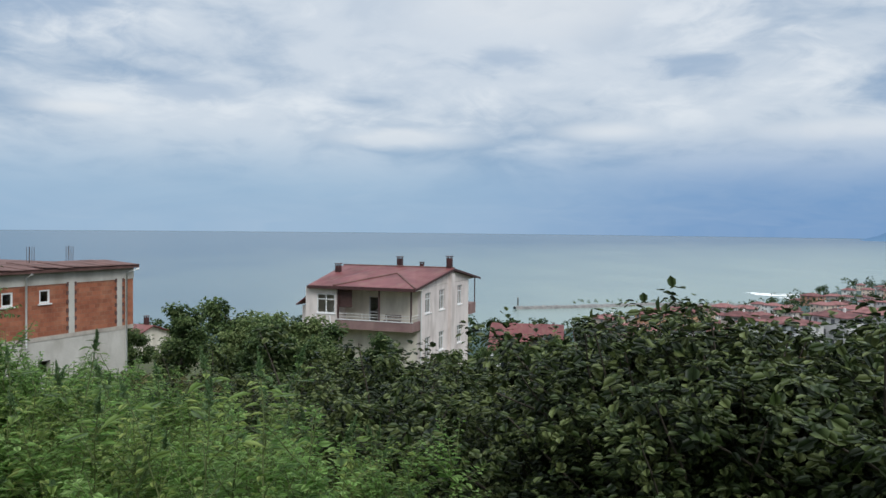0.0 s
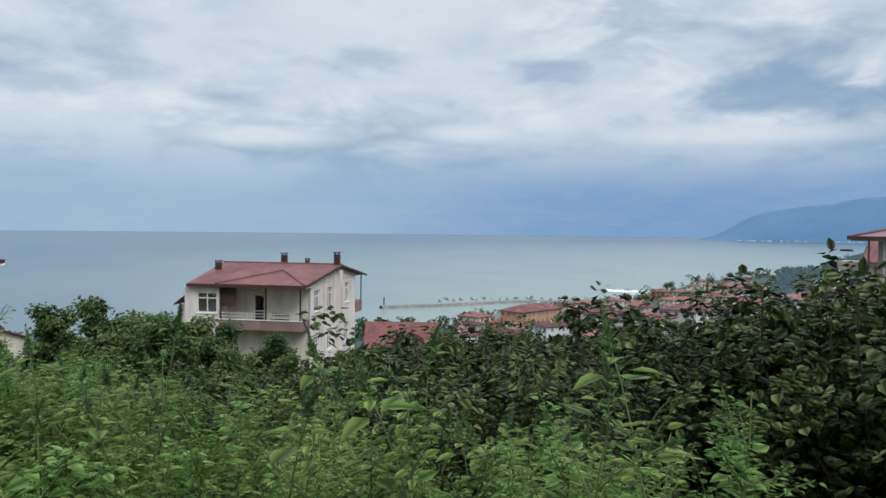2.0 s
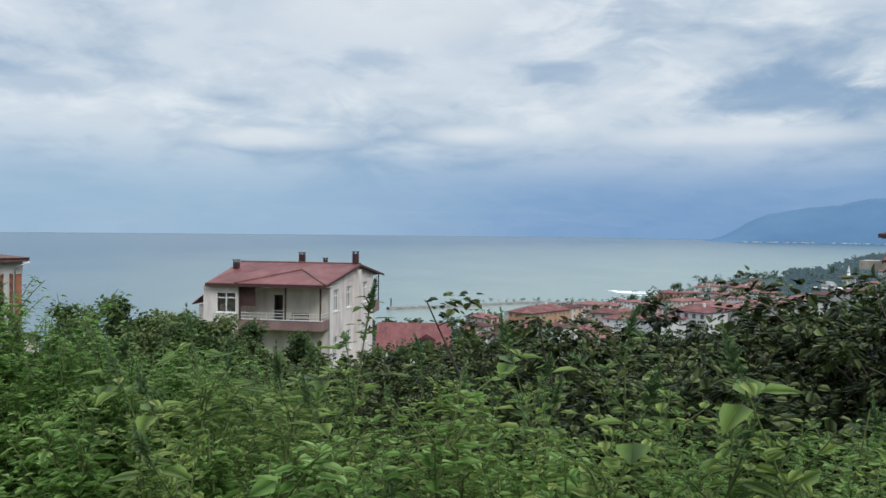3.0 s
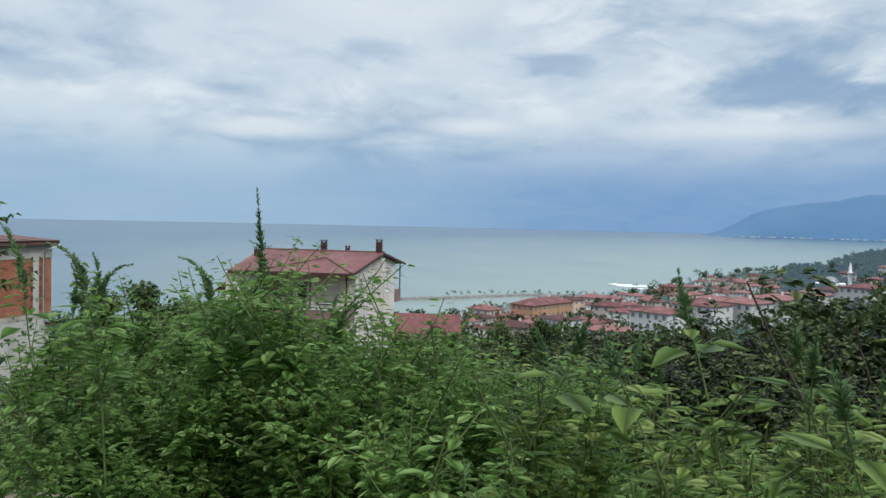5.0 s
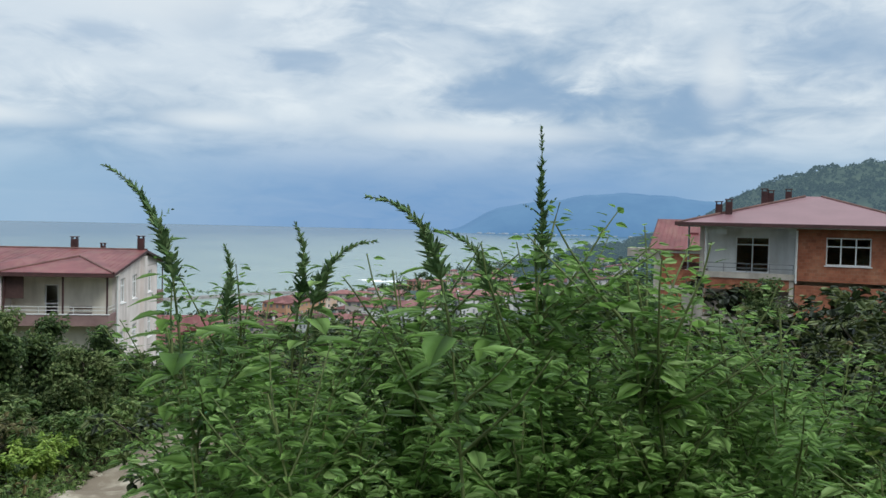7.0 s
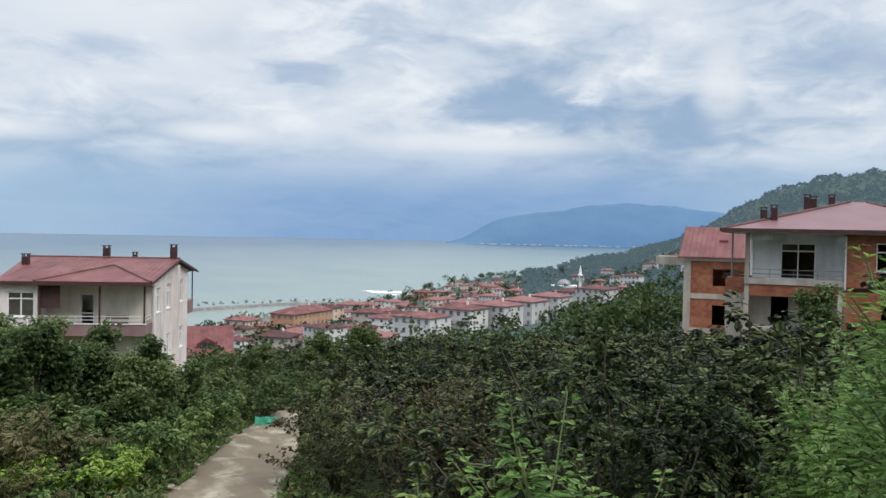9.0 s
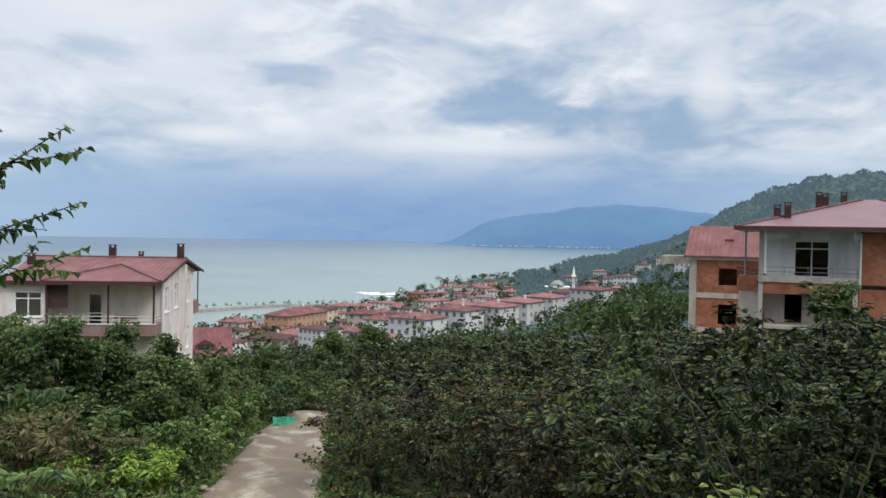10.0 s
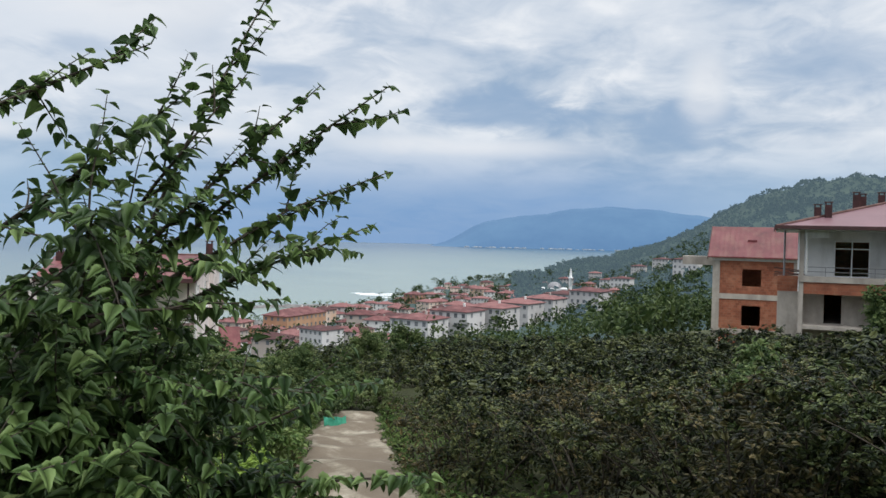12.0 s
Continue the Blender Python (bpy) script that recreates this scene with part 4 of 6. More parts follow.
# balcony
part("balcony_slab", box((-6.1, -1.6, F1 - 0.2), (-0.02, -0.003, F1)), M["concrete"], H1)
bm = bmesh.new()
box((-6.1, -1.62, F1 - 0.25), (0.0, -1.5, F1 + 0.42), bm)
box((-0.12, -1.5, F1 - 0.25), (0.0, -0.004, F1 + 0.42), bm)
part("parapet", bm, M["mauve"], H1)
bm = bmesh.new()
box((-6.12, -1.66, F1 + 0.424), (0.03, -1.47, F1 + 0.47), bm)
part("parapet_coping", bm, M["frame_white"], H1)
rail(H1, [(-6.0, -1.56, F1 + 0.47), (-0.06, -1.56, F1 + 0.47), (-0.06, -0.1, F1 + 0.47)], 0.42, M["plastic_white"], 1.7, 2, 0.018)
for px in (-5.98, -2.65, -0.12):
    part("balcony_post", box((px - 0.05, -1.58, F1 + 0.47), (px + 0.05, -1.48, EV + 0.02)), M["dark_trim"], H1)
# enclosed room beside the balcony
room_holes = [(0.95, F1 + 0.85, 2.45, F1 + 2.3)]
wall(H1, M["plaster"], "x", LX, -1.6, 2.6, F1 - 0.3, EV - 0.06, 0.15, room_holes)
window(H1, "x", LX + 0.95, -1.6, F1 + 0.85, 1.5, 1.45, 1, 0.72, inset=0.03)
wall(H1, M["plaster"], "y", LX + 2.6, -1.44, 1.43, F1 - 0.3, EV + 0.02, 0.15)
wall(H1, M["plaster"], "y", LX + 0.15, -1.44, 1.43, F1 - 0.3, EV + 0.02, 0.15)
part("room_floor", box((LX, -1.55, F1 - 0.55), (LX + 2.6, -0.01, F1 - 0.31)), M["mauve"], H1, "faded mauve floor edge")
part("timber_screen", box((-6.05, -1.47, F1 + 1.35), (-4.9, -1.41, EV - 0.1), bevel=0.01), M["dark_board"], H1, "dark hanging timber screen")
for px in (LX + 1.2, LX + 2.4):
    pipe(H1, [(px - 0.35, -1.66, F1 + 0.7), (px + 0.05, -1.9, F1 - 0.9)], 0.05, M["plastic_white"], "brace")
part("side_shed", box((LX - 0.85, -0.6, F1 - 0.6), (LX - 0.02, 4.5, F1 + 1.25)), M["plaster"], H1)
part("shed_roof", slab([(LX - 1.2, -1.0, F1 + 1.35), (LX - 0.003, -1.0, F1 + 2.25), (LX - 0.003, 4.9, F1 + 2.25), (LX - 1.2, 4.9, F1 + 1.35)], 0.08), M["roof_red"], H1)
# bench on the balcony
bench = bmesh.new()
box((-2.5, -1.15, F1 + 0.42), (-1.2, -0.75, F1 + 0.47), bench)
for bx in (-2.45, -1.3):
    for by in (-1.12, -0.82):
        box((bx, by, F1), (bx + 0.06, by + 0.06, F1 + 0.42), bench)
for bz in (0.56, 0.68, 0.8):
    box((-2.5, -0.77, F1 + bz), (-1.2, -0.73, F1 + bz + 0.07), bench)
bench_ob = part("bench", bench, M["dark_board"])
bench_ob.matrix_basis = H1.matrix_basis
tagged(bench_ob, "dark slatted bench standing on the balcony", "bench")
# roof: two slopes, a hipped bay over the balcony
EO = 0.35
def main_z(ly):
    return EV + (RG - EV) * (ly + 1.95) / 8.45 if ly < 6.5 else RG - (RG - EV) * (ly - 6.5) / 7.3
part("roof_front", slab([(LX + 0.35, -1.95, EV + 0.1), (EO, -1.95, EV + 0.1), (EO, 6.5, RG + 0.1), (LX - 0.9, 6.5, RG + 0.1)], 0.09), M["roof_red"], H1)
part("roof_back", slab([(EO, 6.503, RG + 0.1), (EO, 13.6, EV + 0.1), (LX - 0.9, 13.6, EV + 0.1), (LX - 0.9, 6.503, RG + 0.1)], 0.09), M["roof_red"], H1)
hip = solid([(-6.2, -1.97, EV + 0.12), (EO + 0.01, -1.97, EV + 0.12), (-2.9, 2.4, EV + 0.9), (-2.9, 6.4, RG + 0.07)], [(0, 1, 2), (1, 3, 2), (0, 2, 3)])
part("roof_bay", hip, M["roof_red"], H1)
hip2 = solid([(-7.7, -1.0, EV + 0.23), (-4.6, -1.0, EV + 0.23), (-6.1, 1.4, EV + 0.74), (-6.1, 5.0, RG - 0.1)], [(0, 1, 2), (1, 3, 2), (0, 2, 3)])
part("roof_bay", hip2, M["roof_red"], H1)
seams(H1, (LX + 0.3, 6.4, RG + 0.09), (EO, 6.4, RG + 0.09), (0, -8.3, -(RG - EV) * 0.98), 26, M["roof_red"], 0.012)
for a, b in (((EO, -1.97, EV + 0.14), (-2.9, 2.4, EV + 0.92)), ((-6.2, -1.97, EV + 0.14), (-2.9, 2.4, EV + 0.92)), ((LX - 0.9, 6.5, RG + 0.12), (EO, 6.5, RG + 0.12))):
    pipe(H1, [a, b], 0.07, M["rust"], "ridge_cap")
bm = bmesh.new()
box((LX + 0.32, -2.03, EV - 0.12), (EO + 0.02, -1.96, EV + 0.09), bm)
part("fascia", bm, M["dark_trim"], H1)
part("soffit", box((LX + 0.2, -1.95, EV - 0.10), (EO - 0.05, -0.02, EV - 0.04)), M["cream"], H1)
part("verge_board", slab([(EO + 0.04, -2.0, EV + 0.08), (EO + 0.04, 6.5, RG + 0.08), (EO - 0.02, 6.5, RG + 0.08), (EO - 0.02, -2.0, EV + 0.08)], 0.16), M["dark_trim"], H1)
part("verge_board", slab([(EO + 0.04, 6.5, RG + 0.08), (EO + 0.04, 13.6, EV + 0.08), (EO - 0.02, 13.6, EV + 0.08), (EO - 0.02, 6.5, RG + 0.08)], 0.16), M["dark_trim"], H1)
for cx, cy, w, h in ((-4.6, 6.9, 0.42, 0.75), (-2.9, 7.6, 0.3, 0.42), (-0.1, 6.6, 0.42, 0.85), (LX + 0.1, 3.5, 0.4, 0.55)):
    chimney(H1, cx, cy, main_z(cy) + 0.05, w, h)
# rear balcony on the gable side
part("rear_balcony", box((-1.0, 11.3, F1 - 0.2), (0.12, 13.0, F1 + 0.75)), M["mauve"], H1)
part("rear_post", box((0.02, 12.85, F1 + 0.75), (0.1, 12.93, EV + 0.15)), M["dark_trim"], H1)
pipe(H1, [(0.1, -0.1, EV - 0.1), (0.1, -0.1, 0.0)], 0.05, M["plastic_white"])

# half-finished house with brick walls and pink roof
G2 = -8.05
H2 = empty("unfinished_house", pose(31.4, 43.7, G2, 0, 0, -50))
tagged(H2, "half-finished brick house with white balcony and faded pink roof", "house")
A, E2, B2 = 5.72, 8.6, 2.85
wall(H2, M["masonry"], "x", 4.9, 0, 6.6, A - 0.25, E2, 0.2, [(1.65, A + 0.75, 4.05, A + 2.4)], "bare orange brick wall")
window(H2, "x", 6.55, 0, A + 0.75, 2.4, 1.65, 2, 0.68)
wall(H2, M["masonry"], "x", -0.36, 0.0, 4.96, A - 0.95, A - 0.25, 0.2, (), "brick band under the balcony")
wall(H2, M["concrete"], "x", -0.4, 2.0, 11.9, 0.0, A - 0.25, 0.2, [(1.3, B2, 2.3, B2 + 2.0), (7.2, B2 + 0.6, 8.9, B2 + 2.0)])
wall(H2, M["masonry"], "x", 4.9, 0.0, 6.6, B2, A - 0.5, 0.2, [(2.0, B2 + 0.6, 4.2, B2 + 1.9)])
wall(H2, M["white_wall"], "x", -0.4, 2.0, 5.3, A, E2, 0.2, [(1.8, A + 0.05, 3.8, A + 2.3)], "white balcony back wall")
window(H2, "x", 1.4, 2.0, A + 0.05, 2.0, 2.25, 1, 0.78, sill=False)
wall(H2, M["white_wall"], "y", 5.1, 0.2, 1.8, A, E2, 0.2)
wall(H2, M["white_wall"], "y", -0.2, 2.2, 8.5, 0, E2, 0.2, [(0.6, A + 0.8, 1.6, A + 2.2)])
wall(H2, M["masonry"], "y", 11.5, 0.2, 10.5, 0, E2, 0.2)
wall(H2, M["masonry"], "x", -0.4, 10.7, 11.7, 0, E2, 0.2)
part("floor_slab", box((-0.62, 0.02, A - 0.24), (11.45, 10.6, A - 0.02)), M["concrete"], H2)
part("lower_slab", box((-0.62, 0.02, B2 - 0.22), (11.45, 10.6, B2 - 0.02)), M["concrete"], H2)
part("balcony_edge", box((-0.64, -0.08, A - 0.24), (4.88, 0.018, A + 0.12)), M["concrete"], H2)
rail(H2, [(-0.5, 0.05, A + 0.12), (4.8, 0.05, A + 0.12)], 0.55, M["steel"], 1.2, 2, 0.02)
part("lintel", box((-0.36, -0.02, E2 - 0.42), (0.95, 0.2, E2)), M["white_wall"], H2)
part("lintel", box((4.55, -0.02, E2 - 0.45), (4.895, 0.2, E2)), M["white_wall"], H2)
for px, z0, z1, mt in ((-0.5, 0, E2, "concrete"), (4.72, 0, A - 0.25, "concrete"), (8.5, 0, B2, "concrete")):
    part("column", box((px - 0.13, 0.0 if z1 > 6 else 0.03, z0), (px + 0.13, 0.26, z1)), M[mt], H2)
pipe(H2, [(-0.25, -0.2, E2 - 0.1), (-0.25, -0.12, A + 0.3)], 0.07, M["plastic_white"])
pipe(H2, [(4.95, -0.09, E2 - 0.1), (4.95, -0.09, A - 0.4)], 0.06, M["plastic_white"])
# hipped roof
eave = [(-2.0, -1.0, E2 + 0.22), (12.4, -1.0, E2 + 0.22), (12.4, 11.6, E2 + 0.22), (-2.0, 11.6, E2 + 0.22)]
top2 = (5.4, 5.2, E2 + 2.15)
bm = solid([*eave, top2, (6.4, 5.6, E2 + 2.15)], [(0, 1, 5, 4), (1, 2, 5), (2, 3, 4, 5), (3, 0, 4), (3, 2, 1, 0)])
part("roof", bm, M["roof_pink"], H2)
for a in (eave[0], eave[1]):
    pipe(H2, [a, top2 if a is eave[0] else (6.4, 5.6, E2 + 2.15)], 0.09, M["rust"], "hip_cap")
part("eave_slab", box((-1.9, -0.9, E2 + 0.0), (12.3, 11.5, E2 + 0.2)), M["white_wall"], H2)
bm = bmesh.new()
box((-2.06, -1.08, E2 + 0.05), (12.46, -1.005, E2 + 0.27), bm)
box((-2.08, -1.0, E2 + 0.05), (-2.01, 11.6, E2 + 0.27), bm)
part("fascia", bm, M["dark_trim"], H2)
for cx, cy, z, h in ((0.35, 1.2, E2 + 0.3, 1.15), (0.95, 1.2, E2 + 0.4, 1.2), (2.9, 6.2, E2 + 1.2, 1.3), (3.3, 6.4, E2 + 1.3, 1.1), (4.4, 6.4, E2 + 1.7, 0.8)):
    chimney(H2, cx, cy, z, 0.4, h, cap=True)
# small side balcony with planks
part("side_balcony", box((-1.8, 1.4, A - 0.2), (-0.64, 3.6, A)), M["concrete"], H2)
part("side_parapet", box((-1.82, 1.38, A - 0.9), (-0.64, 1.5, A + 0.05)), M["masonry"], H2)
rndp = random.Random(3)
for k in range(7):
    pl = part("loose_plank", box((-0.9, -0.05, -0.02), (0.9, 0.05, 0.02)), M["dark_board"])
    pl.matrix_basis = H2.matrix_basis @ pose(-1.15, 1.6 + k * 0.22, A + 0.07 + 0.06 * k, 0, rndp.uniform(-8, 8), rndp.uniform(-25, 25))
    tagged(pl, "weathered loose plank piled on the side balcony", "plank", "planks on the balcony")
pipe(H2, [(-1.45, 1.45, A), (-1.45, 1.45, E2)], 0.06, M["steel"], "prop")
part("apron_wall", box((-1.8, 1.42, 0.0), (-0.41, 1.6, A - 0.92)), M["concrete"], H2, "stained concrete wall")

# its rear wing, farther back
W2 = empty("unfinished_wing", pose(46.9, 66.0, -10.95, 0, 0, -50) @ Matrix.Scale(1.16, 4))
tagged(W2, "unfinished brick wing with concrete frame and red roof", "house")
WE, WF = 8.0, 5.1
wing_holes = [(1.7, WF + 0.65, 3.1, WF + 2.0), (1.7, WF - 2.5, 3.1, WF - 0.9)]
wall(W2, M["masonry"], "x", 0.5, 0.05, 7.5, 0, WE, 0.2, wing_holes, "bare brick wall with empty window openings")
wall(W2, M["concrete"], "y", 0.2, 0.3, 8.0, 0, WE, 0.2)
wall(W2, M["masonry"], "y", 8.0, 0.3, 8.0, 0, WE, 0.2)
wall(W2, M["masonry"], "x", 0.2, 8.1, 7.6, 0, WE, 0.2)
for zz in (0.0, WF - 0.35 + 0.15, WF - 3.0):
    part("ring_beam", box((-0.02, 0.0, zz - 0.2), (8.02, 0.3, zz + 0.22)), M["concrete"], W2)
for px in (0.2, 6.2):
    part("column", box((px - 0.25, -0.01, 0), (px + 0.3, 0.28, WE - 0.25)), M["concrete"], W2)
part("top_beam", box((-0.04, -0.03, WE - 0.24), (8.04, 0.3, WE + 0.02)), M["frame_white"], W2)
part("floor_slab", box((0.2, 0.32, WF - 0.2), (7.75, 8.0, WF)), M["concrete"], W2)
part("roof_front", slab([(-0.4, -0.45, WE + 0.08), (8.5, -0.45, WE + 0.08), (8.5, 4.4, WE + 2.55), (-0.4, 4.4, WE + 2.55)], 0.1), M["roof_red"], W2)
part("roof_back", slab([(-0.4, 4.405, WE + 2.55), (8.5, 4.405, WE + 2.55), (8.5, 8.9, WE + 0.1), (-0.4, 8.9, WE + 0.1)], 0.1), M["roof_red"], W2)
part("gable", solid([(0, 0.1, WE), (0, 8.3, WE), (0, 4.4, WE + 2.4), (0.2, 0.1, WE), (0.2, 8.3, WE), (0.2, 4.4, WE + 2.4)], [(0, 2, 1), (3, 4, 5), (0, 1, 4, 3), (1, 2, 5, 4), (2, 0, 3, 5)]), M["concrete"], W2)
part("verge_board", slab([(-0.46, -0.5, WE + 0.1), (-0.41, -0.5, WE + 0.1), (-0.41, 4.4, WE + 2.58), (-0.46, 4.4, WE + 2.58)], 0.25), M["dark_trim"], W2)
part("roof_vent", box((2.5, 1.9, WE + 1.0), (3.2, 2.3, WE + 1.45)), M["roof_red"], W2)
part("balcony_stub", box((-2.6, 2.0, WF + 2.2), (-0.02, 4.5, WF + 2.9)), M["concrete"], W2)
seams(W2, (-0.3, 4.3, WE + 2.53), (8.4, 4.3, WE + 2.53), (0, -4.7, -2.4), 22, M["roof_red"], 0.012)

# brick building with flat roof and starter bars
G3 = -6.0
H3 = empty("brick_building", pose(-15.45, 40.6, G3, 0, 0, 66))
tagged(H3, "bare brick building with concrete frame and flat rusty roof", "house")
T3, B3 = 5.22, 2.35
win3 = [(2.2, 3.85, 2.75, 4.45), (4.05, 3.85, 4.6, 4.45)]
wall(H3, M["masonry"], "x", -9.5, 0, 9.5, B3, T3 - 0.4, 0.2, win3, "orange hollow brick wall")
for u0, z0, u1, z1 in win3:
    window(H3, "x", -9.5 + u0, 0, z0, u1 - u0, z1 - z0, 0, 0.0, inset=0.02)
part("ring_beam", box((-9.52, -0.03, T3 - 0.55), (0.02, 0.22, T3)), M["grey_plaster"], H3)
part("sill_beam", box((-9.52, -0.04, B3 - 0.15), (-0.02, 0.22, B3 + 0.03)), M["concrete"], H3)
for px in (-9.3, -7.9, -3.75, -0.9):
    part("column", box((px - 0.16, -0.028, B3), (px + 0.16, 0.21, T3 - 0.4)), M["grey_plaster"], H3)
# each brick here is a dark box standing in for a notch's shade
notch_shade = bpy.data.meshes.new("brick")
bm = box((-0.06, -0.034, -0.09), (0.06, -0.006, 0.09))
bm.to_mesh(notch_shade)
bm.free()
notch_shade.materials.append(M["rust"])
for px in (-7.68, -3.97, -3.53, -1.12, -0.68):
    for k in range(6):
        part("brick", notch_shade, None, H3).location = (px, 0, B3 + 0.28 + k * 0.4)
wall(H3, M["grey_plaster"], "x", -9.5, -0.02, 9.0, -3.0, B3 - 0.15, 0.25, [(4.0, 0.7, 4.6, 1.3)], "grey-white plastered lower storey")
wall(H3, M["masonry"], "y", 0, 0.2, 9.0, B3, T3 - 0.4, 0.2)
wall(H3, M["grey_plaster"], "y", -0.3, 0.25, 9.0, -3.0, B3 - 0.15, 0.25)
wall(H3, M["masonry"], "x", -9.5, 9.2, 9.5, -3, T3 - 0.4, 0.2)
wall(H3, M["masonry"], "y", -9.3, 0.2, 9.0, -3, T3 - 0.4, 0.2)
part("roof_slab", box((-10.0, -0.35, T3 + 0.003), (0.06, 9.8, T3 + 0.14)), M["rust"], H3)
rr = random.Random(8)
for k in range(13):
    x0 = -10.4 + k * 0.8
    h = rr.uniform(0.02, 0.10)
    part("roof_sheet", slab([(x0, -0.4, T3 + 0.15 + h), (x0 + 0.84, -0.4, T3 + 0.15 + h * 0.6), (x0 + 0.84, 1.9, T3 + 0.3 + h), (x0, 1.9, T3 + 0.3 + h)], 0.03), M["rust"], H3)
for px, py in ((-0.7, 3.6), (-3.0, 3.6), (-4.2, 5.8), (-9.2, 0.5), (-7.6, 3.6)):
    for k in range(5):
        pipe(H3, [(px + (k % 3) * 0.12, py + (k // 3) * 0.2, T3 + 0.1), (px + (k % 3) * 0.13, py + (k // 3) * 0.2, T3 + 1.0)], 0.012, M["rebar"], "rebar")
pipe(H3, [(-0.1, -0.5, T3 - 0.02), (-0.55, -0.12, T3 - 0.25), (-0.55, -0.1, -2.0)], 0.045, M["plastic_white"])
pipe(H3, [(-6.2, -0.5, T3 - 0.02), (-6.2, -0.12, T3 - 0.2), (-6.2, -0.1, 2.0)], 0.045, M["plastic_white"])

# small red-roofed house below
def small_house(name, m, w, d, h, rise, wall_mat, roof_mat, label, over=0.4, dormer=None):
    ob = empty(name, m)
    tagged(ob, label, "house")
    holes = [(w * 0.15, h - 1.9, w * 0.15 + 0.9, h - 0.7), (w * 0.62, h - 1.9, w * 0.62 + 0.9, h - 0.7)]
    wall(ob, wall_mat, "x", -w / 2, -d / 2, w, 0, h, 0.2, holes)
    for u0, z0, u1, z1 in holes:
        window(ob, "x", -w / 2 + u0, -d / 2, z0, u1 - u0, z1 - z0, 1)
    wall(ob, wall_mat, "y", w / 2, -d / 2 + 0.2, d - 0.2, 0, h, 0.2)
    wall(ob, wall_mat, "y", -w / 2 + 0.2, -d / 2 + 0.2, d - 0.2, 0, h, 0.2)
    wall(ob, wall_mat, "x", -w / 2 + 0.2, d / 2 - 0.2, w - 0.4, 0, h, 0.2)
    a, b = w / 2 + over, d / 2 + over
    part("roof_front", slab([(-a, -b, h), (a, -b, h), (a, 0, h + rise), (-a, 0, h + rise)], 0.1), roof_mat, ob)
    part("roof_back", slab([(-a, 0.004, h + rise), (a, 0.004, h + rise), (a, b, h), (-a, b, h)], 0.1), roof_mat, ob)
    for s in (-1, 1):
        x0, x1 = s * w / 2, s * (w / 2 - 0.2)
        part("gable", solid([(x0, -d / 2, h), (x0, d / 2, h), (x0, 0, h + rise - 0.12), (x1, -d / 2, h), (x1, d / 2, h), (x1, 0, h + rise - 0.12)],
                            [(0, 2, 1), (3, 4, 5), (0, 1, 4, 3), (1, 2, 5, 4), (2, 0, 3, 5)]), wall_mat, ob)
    if dormer is not None:
        part("dormer", solid([(dormer - 1.5, -b + 1.3, h + 0.9), (dormer + 1.5, -b + 1.3, h + 0.9), (dormer + 1.5, -b + 1.3, h + 1.7), (dormer, -b + 1.3, h + 2.6), (dormer - 1.5, -b + 1.3, h + 1.7), (dormer, -1.2, h + 2.7)],
                             [(0, 1, 2, 3, 4), (3, 2, 5), (4, 3, 5), (1, 5, 2), (0, 4, 5)]), roof_mat, ob)
        # dark panel whose colour stands in for shade inside the dormer
        part("dormer_opening", box((dormer - 1.05, -b + 1.24, h + 1.0), (dormer + 1.05, -b + 1.29, h + 1.85)), M["interior"], ob)
    chimney(ob, -w * 0.2, d * 0.1, h + rise * 0.7, 0.45, 1.0)
    chimney(ob, w * 0.38, 0.3, h + rise * 0.8, 0.4, 0.9)
    return ob


small_house("cottage", pose(14.4, 137, -24.4, 0, 0, -10), 11.5, 9.0, 5.4, 4.0, M["white_wall"], M["roof_red"], "white cottage with bright red roof and dormer", 0.4, 2.2)
small_house("cottage", pose(-32.9, 84, -14.3, 0, 0, -22), 7.0, 6.0, 4.2, 1.1, M["cream"], M["roof_red"], "low cream house with a red roof")

# ---- roadside weeds ----
W_LAB = "bright green leafy weed growing thickly on the road verge"
low_weeds = [make_weed("weed", 100 + n, 1.15 + 0.1 * n, 46, 0.125, M["weed" if n < 3 else "weed_pale"], spikes=0, branches=9, simple=True) for n in range(4)]
seed_weeds = [make_weed("weed", 120 + n, 1.5, 34, 0.11, M["weed_pale"], spikes=2, spike_len=0.3, branches=5, simple=True) for n in range(2)]
leafy_weeds = [make_weed("weed", 180 + n, 1.7, 104, 0.098, M["weed"], spikes=0, branches=15, tilt=0.08) for n in range(3)]
tall_weeds = [make_weed("amaranth", 140 + n, 1.62, 84, 0.104, M["weed"], spikes=sp, spike_len=sl, branches=9, lean=ln, hook=hk) for n, (sp, sl, ln, hk) in enumerate(((1, 0.78, 0.01, 0.03), (1, 0.70, 0.20, 0.26), (1, 0.5, 0.07, 0.42), (2, 0.42, 0.02, 0.2)))]
rnd = np.random.RandomState(77)
for _ in range(235):
    s, q = rnd.uniform(3.5, 11.5), rnd.uniform(1.95, 5.3)
    if s < 3.5 + 0.35 * (q - 2) or s > 10.55 + 0.12 * q:
        continue
    x, y = sq(s, q)
    seedy = rnd.rand() < (0.26 if s < 8.5 else 0.0)
    seedy = seedy and s < 8.5
    p = seed_weeds[rnd.randint(2)] if seedy else leafy_weeds[rnd.randint(3)] if s > 8.7 else low_weeds[rnd.randint(4)]
    k = rnd.uniform(0.78, 1.08) * (1.12 if s > 8.7 else 1.05 if s > 5 else 0.92)
    plant(p, x, y, rnd.uniform(0, 360), k, (rnd.normal(0, 5), rnd.normal(0, 5)), 0.0,
          "pale weed with a thin seed head on the verge" if seedy else W_LAB, "weed", "verge weeds")
